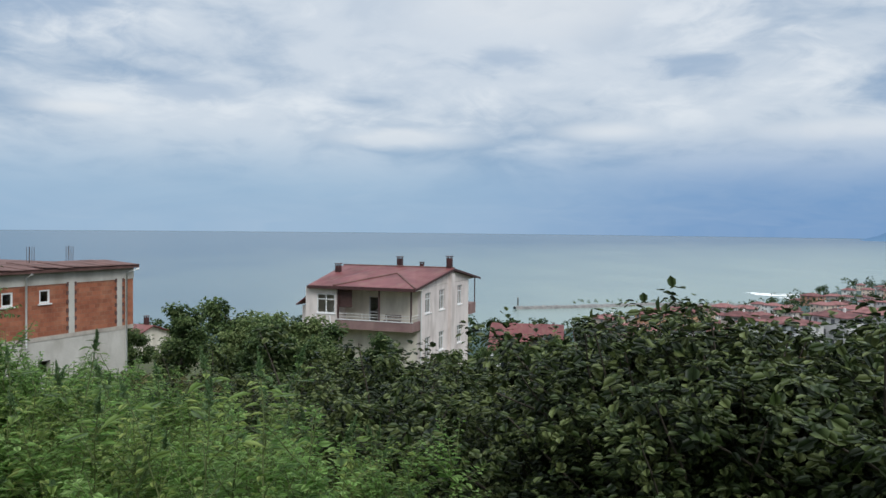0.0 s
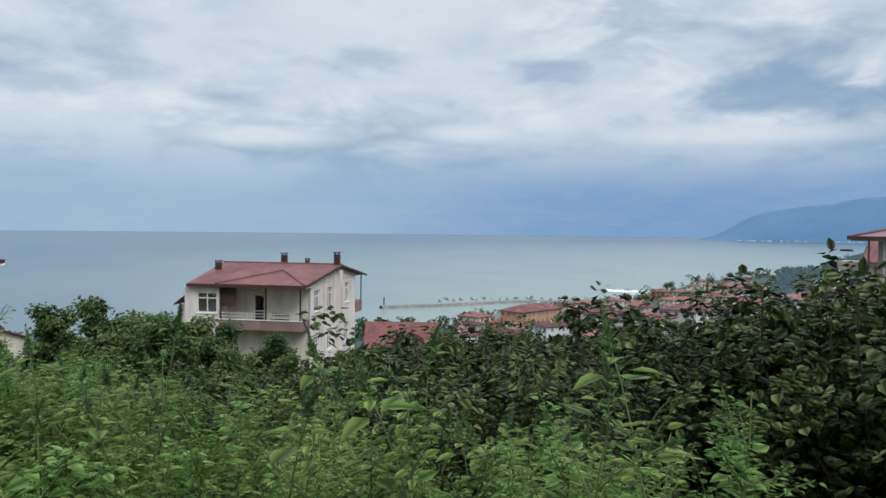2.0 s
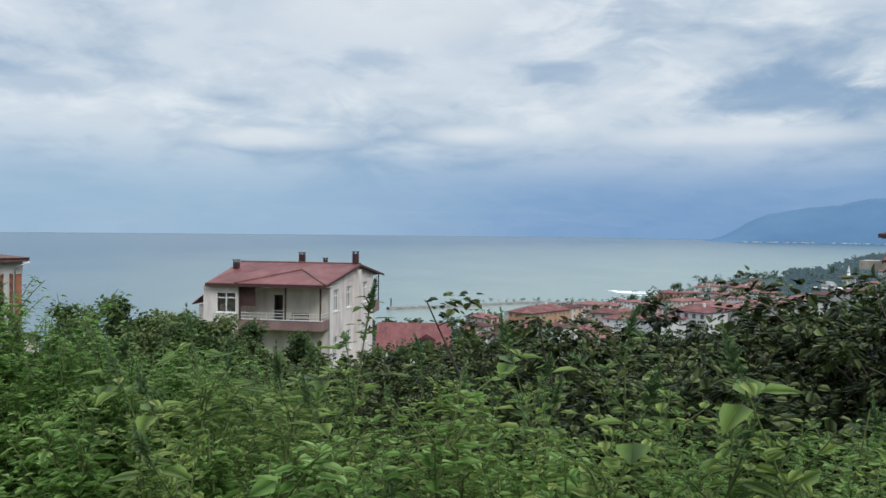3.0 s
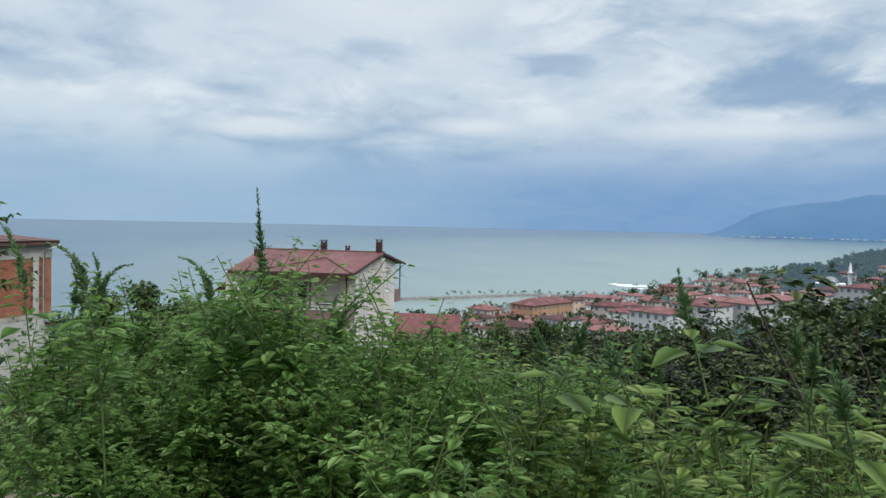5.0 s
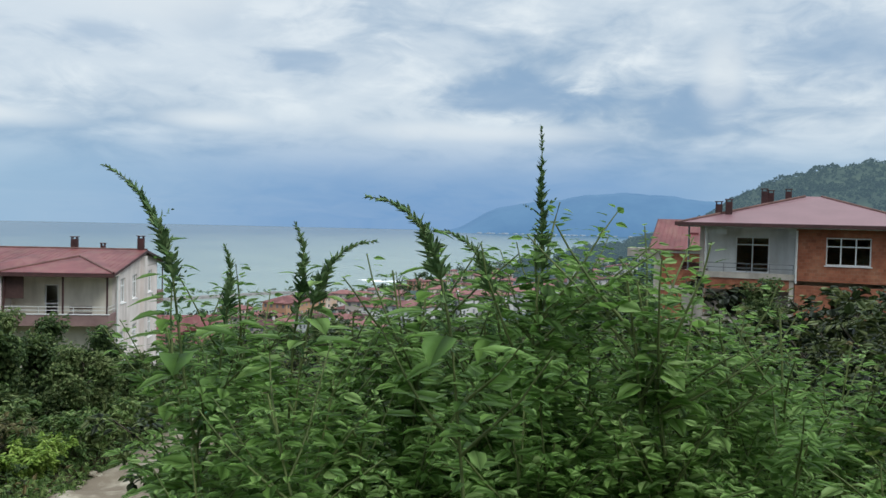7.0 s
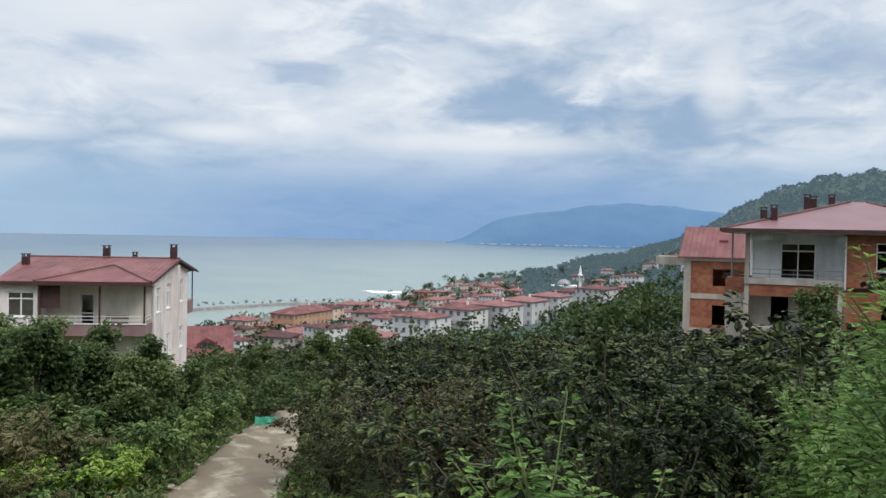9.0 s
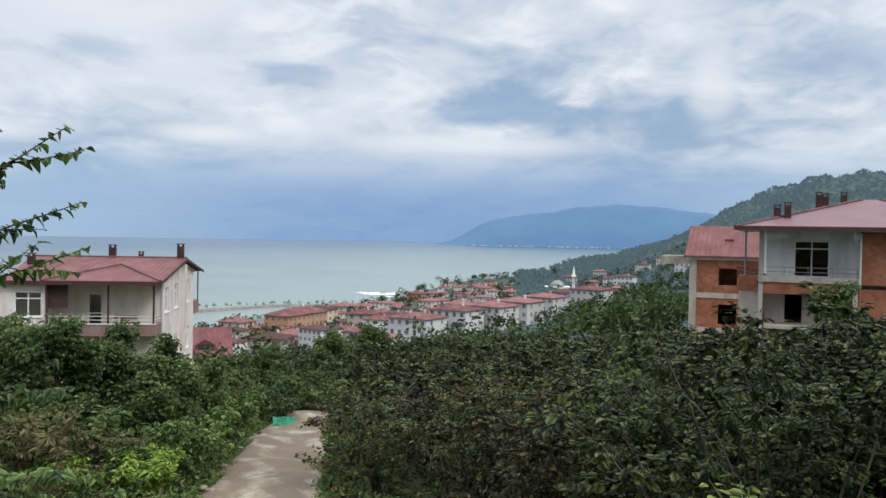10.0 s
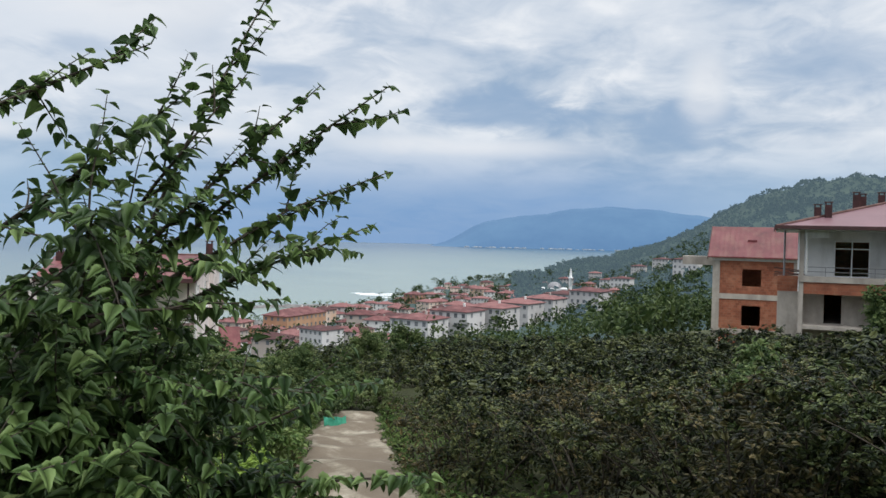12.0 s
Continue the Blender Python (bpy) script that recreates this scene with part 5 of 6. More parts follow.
A_LAB = "tall amaranth weed with long tapering seed spikes"
tall_at = [(-5.18, 8.42, 0.81, 160, 0), (-6.48, 8.71, 0.57, 150, 1), (-6.0, 7.9, 0.52, 150, 2), (-5.97, 8.53, 0.45, 155, 3), (-6.13, 8.75, 0.36, 200, 3), (-5.75, 8.4, 0.38, 330, 2),
           (-5.55, 8.45, 0.42, 140, 2), (-4.98, 8.38, 0.30, 20, 3), (-4.6, 8.3, 0.22, 330, 2), (-4.75, 8.75, 0.2, 310, 3), (-5.3, 9.1, 0.25, 170, 3)]
for x, y, top, turn, n in tall_at:
    plant_to(tall_weeds[n], x, y, top, turn, label=A_LAB, category="weed", group="amaranth clump")
for n, (x, y, top) in enumerate(((-1.0, 4.4, 0.68), (-1.15, 6.9, 0.45))):
    plant_to(seed_weeds[n % 2], x, y, top, n * 130, label="tall pale weed with a thin yellowish seed head", category="weed", group="verge weeds")
for n in range(15):
    x, y = rnd.uniform(-6.35, -4.2), rnd.uniform(7.9, 9.0)
    plant_to(leafy_weeds[n % 3], x, y, rnd.uniform(0.08, 0.32) - 0.22 * abs(x + 5.2), rnd.uniform(0, 360), label="tall leafy green weed in a dense stand", category="weed", group="verge weeds")
for n, (x, y, top) in enumerate(((-7.3, 9.6, -0.3), (-7.1, 9.8, -0.36), (-7.45, 9.55, -0.5), (-3.8, 8.1, 0.06), (-3.5, 7.9, 0.0), (-3.6, 8.4, -0.02), (-4.05, 8.35, 0.02), (-3.3, 8.2, -0.08), (-5.15, 8.0, -0.1), (-4.8, 7.75, -0.16), (-4.5, 7.5, -0.12), (-5.45, 8.05, -0.05))):
    plant_to(leafy_weeds[n % 3], x, y, top, n * 70, label=W_LAB, category="weed", group="verge weeds")
for n in range(17):
    p = seed_weeds[n % 2] if n % 4 == 0 else leafy_weeds[n % 3]
    plant(p, *sq(rnd.uniform(3.25, 4.7), rnd.uniform(2.3, 4.2)), rnd.uniform(0, 360), rnd.uniform(0.66, 0.84), (rnd.normal(0, 4), rnd.normal(0, 4)), 0.0,
          "pale weed with a thin seed head on the verge" if n % 4 == 0 else W_LAB, "weed", "verge weeds")
for n, (s, q, k) in enumerate(((12.1, 2.2, 0.8), (12.45, 2.1, 0.84), (12.75, 2.3, 0.82), (12.3, 2.5, 0.8), (11.95, 2.05, 0.78))):
    plant(low_weeds[3], *sq(s, q), n * 100, k, (0, 0), 0.0, "young pale green weed on the verge", "weed", "verge weeds")
for n in range(12):
    s, q = rnd.uniform(8.7, 10.6), rnd.uniform(2.0, 4.3)
    plant(leafy_weeds[rnd.randint(3)], *sq(s, q), rnd.uniform(0, 360), rnd.uniform(0.8, 1.0), (rnd.normal(0, 4), rnd.normal(0, 5)), 0.0, W_LAB, "weed", "verge weeds")


def cover(name, spots, count, height, size, mat, label, seed, shape=LANCE):
    """Low growth that nobody could count: blades and leaves close over the ground."""
    r = np.random.RandomState(seed)
    pts = spots(r, count)
    n = len(pts)
    z = ground_z(pts[:, 0], pts[:, 1]) + height * r.rand(n) ** 1.5
    ahead = np.stack([r.normal(0, 1, n), r.normal(0, 1, n), r.uniform(0.0, 1.6, n)], -1)
    up = np.stack([r.normal(0, 0.4, n), r.normal(0, 0.4, n), np.ones(n)], -1)
    v, f = leaves(np.stack([pts[:, 0], pts[:, 1], z], -1), ahead, up, size * r.uniform(0.5, 1.4, n), shape, r, simple=True)
    return tagged(part(name, mesh_np(name, v, f, mat), None), label, "undergrowth", kind="stuff")


def verge_spots(r, n):
    s, q = r.uniform(-8, 26, n), 1.15 + 5.5 * r.rand(n) ** 1.3
    x, y = sq(s, q)
    p = np.stack([x, y], -1)
    return p[np.abs(x - np.interp(y, np.array(TRACK)[:, 1], np.array(TRACK)[:, 0])) > 1.5]


def slope_spots(r, n):
    y = r.uniform(13, 48, n)
    tx = np.interp(y, np.array(TRACK)[:, 1], np.array(TRACK)[:, 0])
    side = np.where(r.rand(n) < 0.72, -1, 1)
    off = 1.75 + np.where(side < 0, 15, 3.0) * r.rand(n) ** 1.6
    return np.stack([tx + side * off, y], -1)


def edge_spots(r, n):
    y = r.uniform(14.5, 46.5, n)
    tx = np.interp(y, np.array(TRACK)[:, 1], np.array(TRACK)[:, 0])
    off = 1.78 - 0.6 * np.abs(r.normal(0, 0.5, n)) * (0.5 + 0.5 * np.sin(y * 1.9) * np.sin(y * 0.73 + 1)) + 0.25 * r.rand(n)
    return np.stack([tx + np.where(r.rand(n) < 0.5, -1, 1) * off, y], -1)


cover("track_edge_grass", edge_spots, 7000, 0.13, 0.13, M["grass"], "short grass creeping over the edges of the track", 8)
cover("verge_undergrowth", verge_spots, 16000, 0.3, 0.13, M["weed"], "low green weeds and grass along the verge", 1)
cover("slope_undergrowth", slope_spots, 17000, 0.32, 0.17, M["grass"], "grass and low weeds beside the dirt track", 2)
cover("dry_undergrowth", slope_spots, 5000, 0.35, 0.2, M["hazel_dry"], "dry brown grass and leaves beside the track", 3)

# ---- shrubs and trees left of the track ----
shrubs = [make_bush("shrub", 160 + n, 1.7, 1.25, 9, 9, 13, 0.13, LANCE if n % 2 else ROUND, M[("tree", "bramble", "grass", "tree")[n]], simple=True) for n in range(4)]
rnd = np.random.RandomState(31)
for y in np.arange(15, 62, 2.4):
    for dx_ in np.arange(-1.0, -24, -2.4):
        edge = track_x(min(y, 47)) - 2.0
        x = edge + dx_ + rnd.uniform(-0.7, 0.5)
        s_, q_ = ALONG[0] * x + ALONG[1] * y, DOWN[0] * x + DOWN[1] * y
        if q_ < 4.6 or math.hypot(x + 12, y - 44) < 2 or (y > 53 and x > -14) or rnd.rand() < 0.12:
            continue
        if x < -11 and y > 27 and (x + 15.5) * 0.9 - (y - 40) * 0.42 < 1.5 and y > 33:
            continue
        n = rnd.randint(4)
        k = rnd.uniform(0.8, 1.4) * (0.45 if y < 27 else 0.6 if y < 31.5 else 1.4)
        plant(shrubs[n], x, y, rnd.uniform(0, 360), k, label=("dense green shrub on the slope", "browning bramble shrub on the slope", "leafy green shrub on the slope", "dark green shrub on the slope")[n], category="shrub", group="shrubs by the track")
yb = make_bush("shrub", 190, 1.5, 1.3, 11, 11, 14, 0.13, HEART, M["yellow_bush"], simple=True)
for x, y, k in ((-6.9, 30.2, 1.15), (-8.0, 30.8, 1.2), (-6.3, 31.6, 0.95)):
    plant(yb, x, y, x * 100, k, label="yellow-green leafy shrub beside the dirt track", category="shrub", group="yellow shrubs")

trees = [make_tree("tree", 200 + n, 5.2, 0.12, 2.1, 11, 8, 66, 0.165, M["tree" if n < 3 else "hazel_dry"]) for n in range(4)]
T_LAB = "broad leafy tree with an uneven dark green crown"
for n, (x, y, k) in enumerate([(-8.0, 38.5, 1.08), (-6.4, 41.5, 1.0), (-10.2, 41.5, 1.05), (-5.2, 37.5, 0.8), (-3.0, 41.5, 0.72), (0.9, 50.6, 0.66), (2.8, 53.5, 0.62), (-10.9, 45.0, 1.28), (-16.1, 50, 1.2), (-10.5, 48, 1.15), (-18.0, 54, 0.8),
                               (7.5, 56, 0.75), (11, 58, 0.8), (-3.4, 47.5, 0.95), (27.9, 36.2, 0.98), (5.5, 60.5, 0.6), (-22, 58, 0.9), (-13, 56, 0.8)]):
    plant(trees[n % 3], x, y, n * 77, k, label=T_LAB, category="tree")
for x, y, k in ((5.2, 54.0, 1.3), (7.2, 55.5, 1.4), (9.5, 57.5, 1.4), (6.5, 58.5, 1.5), (11.8, 60.0, 1.5), (9.0, 61.5, 1.5), (4.6, 51.2, 1.3), (13.5, 57.5, 1.4), (1.9, 46.6, 1.1), (3.4, 48.6, 1.3), (0.6, 47.4, 1.1), (4.8, 47.2, 1.2), (2.2, 50.2, 1.4)):
    plant(shrubs[0], x, y, x * 70, k, label="dense green shrub closing the end of the track", category="shrub", group="shrubs by the track")
for x, y, top in ((-7.6, 47.5, -3.8), (-9.6, 47.0, -3.5)):
    plant_to(trees[2], x, y, top, x * 40, label=T_LAB, category="tree")
# slender dark tree in the orchard
plant(trees[1], 2.0, 22.5, 50, 0.72, label="slender dark tree rising from the hazel orchard", category="tree")


def make_mulberry(seed):
    """A coppiced tree with long leafy whips."""
    r = np.random.RandomState(seed)
    wood, sets = [tube(grow(r, (0, 0, -0.4), (0.05, 0, 1), 2.8, 5, 0.05, 0), np.linspace(0.09, 0.05, 6), 8)], []

    def leafy(line, step, size):
        long = np.linalg.norm(np.diff(line, axis=0), axis=1).sum()
        n = max(4, int(long / step))
        t = np.linspace(0.1, 1.0, n)
        pts, dirs = on_line(line, t)
        dirs = dirs / (np.linalg.norm(dirs, axis=1)[:, None] + 1e-9)
        sidev = np.cross(dirs, [0, 0, 1.0]) + 1e-6
        sidev /= np.linalg.norm(sidev, axis=1)[:, None]
        sign = np.where(np.arange(n) % 2, 1, -1)[:, None]
        ahead = sidev * sign * 0.8 + dirs * 0.45 + np.array([0, 0, -0.3]) + r.normal(0, 0.35, (n, 3))
        up = np.tile([0, 0, 1.0], (n, 1)) + dirs * 0.3 + r.normal(0, 0.3, (n, 3))
        sets.append(leaves(pts + sidev * sign * 0.02, ahead, up, size * r.uniform(0.65, 1.2, n) * (1.1 - 0.35 * t), LOBED, r, fold=0.3, curl=0.35))

    def whip(start, way, long, sag, twigs, reach):
        line = grow(r, start, way, long, 9, 0.04, sag)
        wood.append(tube(line, np.linspace(0.022, 0.004, len(line)), 5))
        leafy(line, 0.042, 0.135)
        starts, ways = on_line(line, r.uniform(0.12, 0.85, twigs))
        for st, w in zip(starts, ways):
            w = w / np.linalg.norm(w) + r.normal(0, 0.5, 3)
            twig = grow(r, st, w, reach * r.uniform(0.5, 1.1), 5, 0.07, 0.015)
            wood.append(tube(twig, np.linspace(0.008, 0.002, len(twig)), 4))
            leafy(twig, 0.043, 0.122)

    # long leaders rising above the crown
    for start, tip, twigs in (((0.5, 0.0, 2.3), (1.55, -0.15, 5.0), 3), ((0.5, -0.1, 2.5), (2.2, -0.65, 3.98), 7), ((0.3, -0.1, 2.2), (2.4, -0.25, 3.38), 9), ((0.3, 0.1, 2.1), (2.5, 0.25, 2.85), 9), ((0.2, -0.2, 2.3), (1.9, -0.5, 3.75), 10), ((0.0, -0.2, 2.2), (1.4, -0.4, 3.9), 10),
                              ((-0.7, -0.1, 3.3), (0.62, -0.3, 4.2), 6), ((-0.4, 0.0, 2.6), (0.8, -0.3, 3.95), 9), ((-0.5, 0.1, 2.2), (-0.4, 0.0, 4.7), 6), ((-0.6, 0.2, 2.0), (-1.4, 0.2, 4.2), 6)):
        way = np.array(tip) - np.array(start)
        whip(start, way + np.array([0, 0, 0.05]), np.linalg.norm(way), 0.006, twigs, 0.55)
    for k in range(56):
        a = k * 2.4 + r.normal(0, 0.3)
        lift = r.uniform(-0.5, 0.85)
        start = (r.normal(-0.2, 0.5), r.normal(0, 0.2), r.uniform(0.8, 2.3))
        whip(start, (math.cos(a), math.sin(a), lift), 1.2 + 0.5 * max(lift, 0) + r.uniform(0, 0.75), 0.03, 9, 0.75)
    root = empty("mulberry_tree", pose(0, 0, -200))
    part("crown", leaf_mesh("mulberry_leaves", sets, M["mulberry"]), None, root)
    part("trunk", mesh_np("mulberry_wood", *join(wood), M["bark"], True), None, root)
    return root


mulberry = make_mulberry(9)
for n, (x, y, k) in enumerate(((-11.7, 15.6, 0.8), (-10.7, 15.3, 0.66), (-9.9, 17.7, 0.8), (-12.1, 17.0, 1.0), (-10.5, 18.5, 0.95), (-9.3, 19.6, 0.8), (-11.3, 19.8, 1.0), (-12.6, 14.6, 0.8))):
    plant(shrubs[(0, 2)[n % 2]], x, y, n * 50, k, label="leafy green shrub crowding round the mulberry tree", category="shrub", group="shrubs by the track")
plant(mulberry, -11.3, 16.75, 0, 1.0, label="young mulberry tree with long leafy shoots beside the track", category="tree")

net = solid([(x * 0.35, 0.12 * math.sin(x * 1.7) + y * 0.3, 0.05 + 0.28 * y + 0.08 * math.sin(x * 2.3 + y)) for y in range(3) for x in range(6)],
            [(y * 6 + x, y * 6 + x + 1, (y + 1) * 6 + x + 1, (y + 1) * 6 + x) for y in range(2) for x in range(5)])
bmesh.ops.solidify(net, geom=net.faces[:], thickness=0.02)
net_ob = part("plastic_net", net, M["tarp"])
net_ob.matrix_basis = pose(0.6, 43.6, at(0.6, 43.6, 0.1), 0, 0, -15) @ Matrix.Scale(0.55, 4)
tagged(net_ob, "crumpled green plastic net lying across the track", "net")

pole_ob = part("utility_pole", mesh_np("utility_pole", *tube([(0, 0, -0.5), (0, 0, 1.2), (0, 0, 2.4)], [0.07, 0.06, 0.055], 8), M["concrete"], True), None)
pole_ob.matrix_basis = pose(6.9, 56.0, at(6.9, 56.0))
tagged(pole_ob, "slim grey concrete pole standing among the trees", "pole")

# pale stones along the track
rnd = np.random.RandomState(4)
stone_me = []
for n in range(3):
    bm = bmesh.new()
    bmesh.ops.create_icosphere(bm, subdivisions=2, radius=1.0)
    for v in bm.verts:
        v.co *= 1 + 0.35 * noise.noise(v.co * 1.1 + Vector((n * 7, 0, 0)))
        v.co.z *= 0.55
    me = bpy.data.meshes.new("stone")
    bm.to_mesh(me)
    bm.free()
    me.materials.append(M["track"])
    stone_me.append(me)
for n in range(46):
    y = rnd.uniform(19, 42)
    x = track_x(y) + rnd.choice([-1, 1, 1]) * rnd.uniform(1.3, 1.95)
    st = new("stone", stone_me[n % 3])
    st.matrix_basis = pose(x, y, at(x, y, 0.08), rnd.uniform(-15, 15), 0, rnd.uniform(0, 360)) @ Matrix.Scale(rnd.uniform(0.05, 0.16), 4)
    tagged(st, "pale rough stone at the edge of the track", "stone", "track stones")

# ---- town on the shore ----


def polar(b, d):
    return OX + d * math.sin(radians(b)), OY + d * math.cos(radians(b))


def town_house(name, w, d, storeys, wall_mat, roof_mat, rise=1.8, bays=4):
    """A block with recessed windows on all storeys and a hipped roof."""
    ob = empty(name, pose(0, 0, -300))
    h = storeys * 2.9
    part("wall", box((-w / 2, -d / 2, -4), (w / 2, d / 2, h)), wall_mat, ob)
    a, b = w / 2 + 0.6, d / 2 + 0.6
    rl = max(a - b, 0.2)
    part("roof", solid([(-a, -b, h), (a, -b, h), (a, b, h), (-a, b, h), (-rl, 0, h + rise), (rl, 0, h + rise), (-a, -b, h - 0.18), (a, -b, h - 0.18), (a, b, h - 0.18), (-a, b, h - 0.18)],
                       [(0, 1, 5, 4), (1, 2, 5), (2, 3, 4, 5), (3, 0, 4), (6, 7, 1, 0), (7, 8, 2, 1), (8, 9, 3, 2), (9, 6, 0, 3), (9, 8, 7, 6)]), roof_mat, ob)
    front = bpy.data.meshes.new("pane")
    bm = box((-0.55, -0.04, -0.65), (0.55, 0.05, 0.65))
    bm.to_mesh(front)
    bm.free()
    front.materials.append(M["town_glass"])
    for st in range(storeys):
        for k in range(bays):
            o = part("window", front, None, ob)
            o.location = (-w / 2 + w * (k + 0.5) / bays, -d / 2, st * 2.9 + 1.6)
        for k in range(max(2, bays // 2)):
            for sx in (-1, 1):
                o = part("window", front, None, ob)
                o.location = (sx * w / 2, -d / 2 + d * (k + 0.5) / max(2, bays // 2), st * 2.9 + 1.6)
                o.rotation_euler = (0, 0, radians(90 * sx))
    part("chimney", box((w * 0.15, -0.3, h + rise * 0.4), (w * 0.15 + 0.6, 0.3, h + rise + 0.7)), M["town_wall"], ob)
    return ob


def settle(proto, b, d, turn, label, k=1.0, up=0.0, group="town houses", z=None):
    x, y = polar(b, d)
    zz = at(x, y, up) if z is None else z
    m = pose(x, y, zz, 0, 0, turn) @ Matrix.Scale(k, 4)
    ob = copy_thing(proto, m)
    ob.matrix_basis = m
    return tagged(ob, label, "house", group)


flats = town_house("apartment_block", 13, 12, 3, M["flat_wall"], M["roof_tile"], 1.4, 5)
small = [town_house("town_house", 9 + 2 * n, 8, 2, M["town_wall"], M["roof_tile"], 1.7, 3) for n in range(3)] + [town_house("town_house", 8 + 3 * n, 8, 2, M["warm_wall"], M["roof_tile"], 1.6, 3) for n in range(2)]
low = [town_house("town_house", 8 + 3 * n, 7, 1, M["town_wall"], M["roof_tile"], 1.5, 2) for n in range(2)]
school = town_house("school_building", 27, 11, 3, M["orange_wall"], M["roof_tile"], 2.2, 9)
settle(school, 17.5, 325, 38, "long ochre-orange school building with red roof", z=-40.5)
settle(school, 15.6, 312, -52, "narrow ochre wing of the school building", 0.5, z=-40.5)
F_LAB = "white apartment block with a red hipped roof"
for b, d, z, t in ((25.9, 242, -33.2, -58), (28.6, 252, -31.5, -58), (31.1, 262, -31.0, -62), (33.0, 285, -31.2, -62), (34.8, 315, -31.6, -62), (36.2, 350, -32, -60), (38.0, 335, -29.5, -65)):
    settle(flats, b, d, t, F_LAB, 1.0, z=z, group="apartment blocks")
settle(flats, 22.8, 215, -30, "pale low block with a red roof", 0.8, z=-34)
rnd = np.random.RandomState(15)
for b in np.arange(12.5, 40, 0.85):
    for row, d0 in enumerate((210, 250, 290, 330, 375, 420, 470, 520, 580, 640)):
        limit = np.interp(b, [10, 15, 20, 25, 30, 35, 40], [320, 350, 385, 470, 690, 720, 640])
        start = np.interp(b, [12, 15, 20, 25, 30, 40], [240, 235, 235, 275, 330, 400])
        d = d0 + rnd.uniform(-14, 14)
        bb = b + rnd.uniform(-0.35, 0.35)
        if d > limit or d < start or rnd.rand() < 0.2 or (14 < bb < 19.8 and 285 < d < 345):
            continue
        p = low[rnd.randint(2)] if rnd.rand() < (0.3 if d < 300 else 0.62) else small[rnd.choice([3, 4, 0]) if d > 440 else rnd.randint(5)] if rnd.rand() < 0.92 else flats
        settle(p, bb, d, rnd.uniform(-75, -20), "town house with pale walls and an old red tiled roof", rnd.uniform(0.62, 1.0) * (1 if p is not flats else 0.75), 0.2)
for b, d, t in ((36.5, 640, -40), (39.5, 560, -50), (40.3, 500, -55), (41.5, 700, -50), (43.0, 620, -60), (44.5, 420, -60), (38.6, 780, -40), (57.8, 900, -70), (59.0, 930, -75), (59.8, 870, -70)):
    settle(flats, b, d, t, "pale house among trees on the far hillside", 0.9, 0.5, "hillside houses")

mx_, my_ = polar(35.7, 520)
mosque = empty("mosque", pose(mx_, my_, at(mx_, my_), 0, 0, -35))
tagged(mosque, "small white mosque with a dome and minaret", "mosque")
part("hall", box((-8, -6, -3), (8, 6, 6.5), bevel=0.1), M["white_wall"], mosque)
bm = bmesh.new()
bmesh.ops.create_uvsphere(bm, u_segments=24, v_segments=12, radius=4.6)
for v in bm.verts:
    v.co.z = max(v.co.z, 0) * 0.85 + 6.4
part("dome", bm, M["steel"], mosque)
v, f = tube([(10, 0, -3), (10, 0, 6), (10, 0, 12.5), (10, 0, 12.6), (10, 0, 13.4), (10, 0, 13.5), (10, 0, 16), (10, 0, 19.5)], [1.1, 1.0, 0.9, 1.5, 1.5, 0.8, 0.8, 0.03], 12)
part("minaret", mesh_np("minaret", v, f, M["white_wall"], True), None, mosque)


def mole(name, line, width, top, label, seed):
    """A rubble breakwater: a ridge with an uneven stony crest."""
    r = np.random.RandomState(seed)
    line = np.array([polar(*p) for p in line])
    t = np.linspace(0, len(line) - 1, 90)
    c = np.stack([np.interp(t, range(len(line)), line[:, a]) for a in (0, 1)], -1)
    tan = np.gradient(c, axis=0)
    tan /= np.linalg.norm(tan, axis=1)[:, None]
    nor = np.stack([tan[:, 1], -tan[:, 0]], -1)
    prof = [(-0.5, -1.0), (-0.3, 0.6), (-0.12, 1.0), (0.15, 0.95), (0.3, 0.5), (0.5, -1.0)]
    rows_m = [np.concatenate([c + nor * (e * width + r.normal(0, width * 0.03, (90, 1))), (SEA + top * h + r.normal(0, top * 0.12, (90, 1)))], 1) for e, h in prof]
    vv = np.stack(rows_m, 1).reshape(-1, 3)
    i, j = np.meshgrid(np.arange(89), np.arange(5), indexing="ij")
    ff = np.stack([i * 6 + j, i * 6 + j + 1, (i + 1) * 6 + j + 1, (i + 1) * 6 + j], -1).reshape(-1, 4)
    return tagged(part(name, mesh_np(name, vv, ff, M["rock"]), None), label, "breakwater")


mole("breakwater", [(6.4, 433), (8.5, 440), (11.5, 452), (15.6, 478), (20, 486), (24.5, 505)], 7, 1.4, "long grey rubble breakwater round the harbour", 1)
mole("breakwater", [(13.2, 398), (14.6, 392), (16.2, 382), (17.5, 372)], 12, 1.8, "short inner mole of the harbour with trees", 2)
tip = polar(6.6, 434)
lb = empty("harbour_light", pose(tip[0], tip[1], SEA + 1.8))
tagged(lb, "small harbour light at the breakwater tip", "beacon")
v, f = tube([(0, 0, 0), (0, 0, 3.4), (0, 0, 3.5), (0, 0, 4.2), (0, 0, 4.6)], [0.5, 0.35, 0.55, 0.35, 0.05], 10)
part("tower", mesh_np("beacon_tower", v, f, M["rock"]), None, lb)

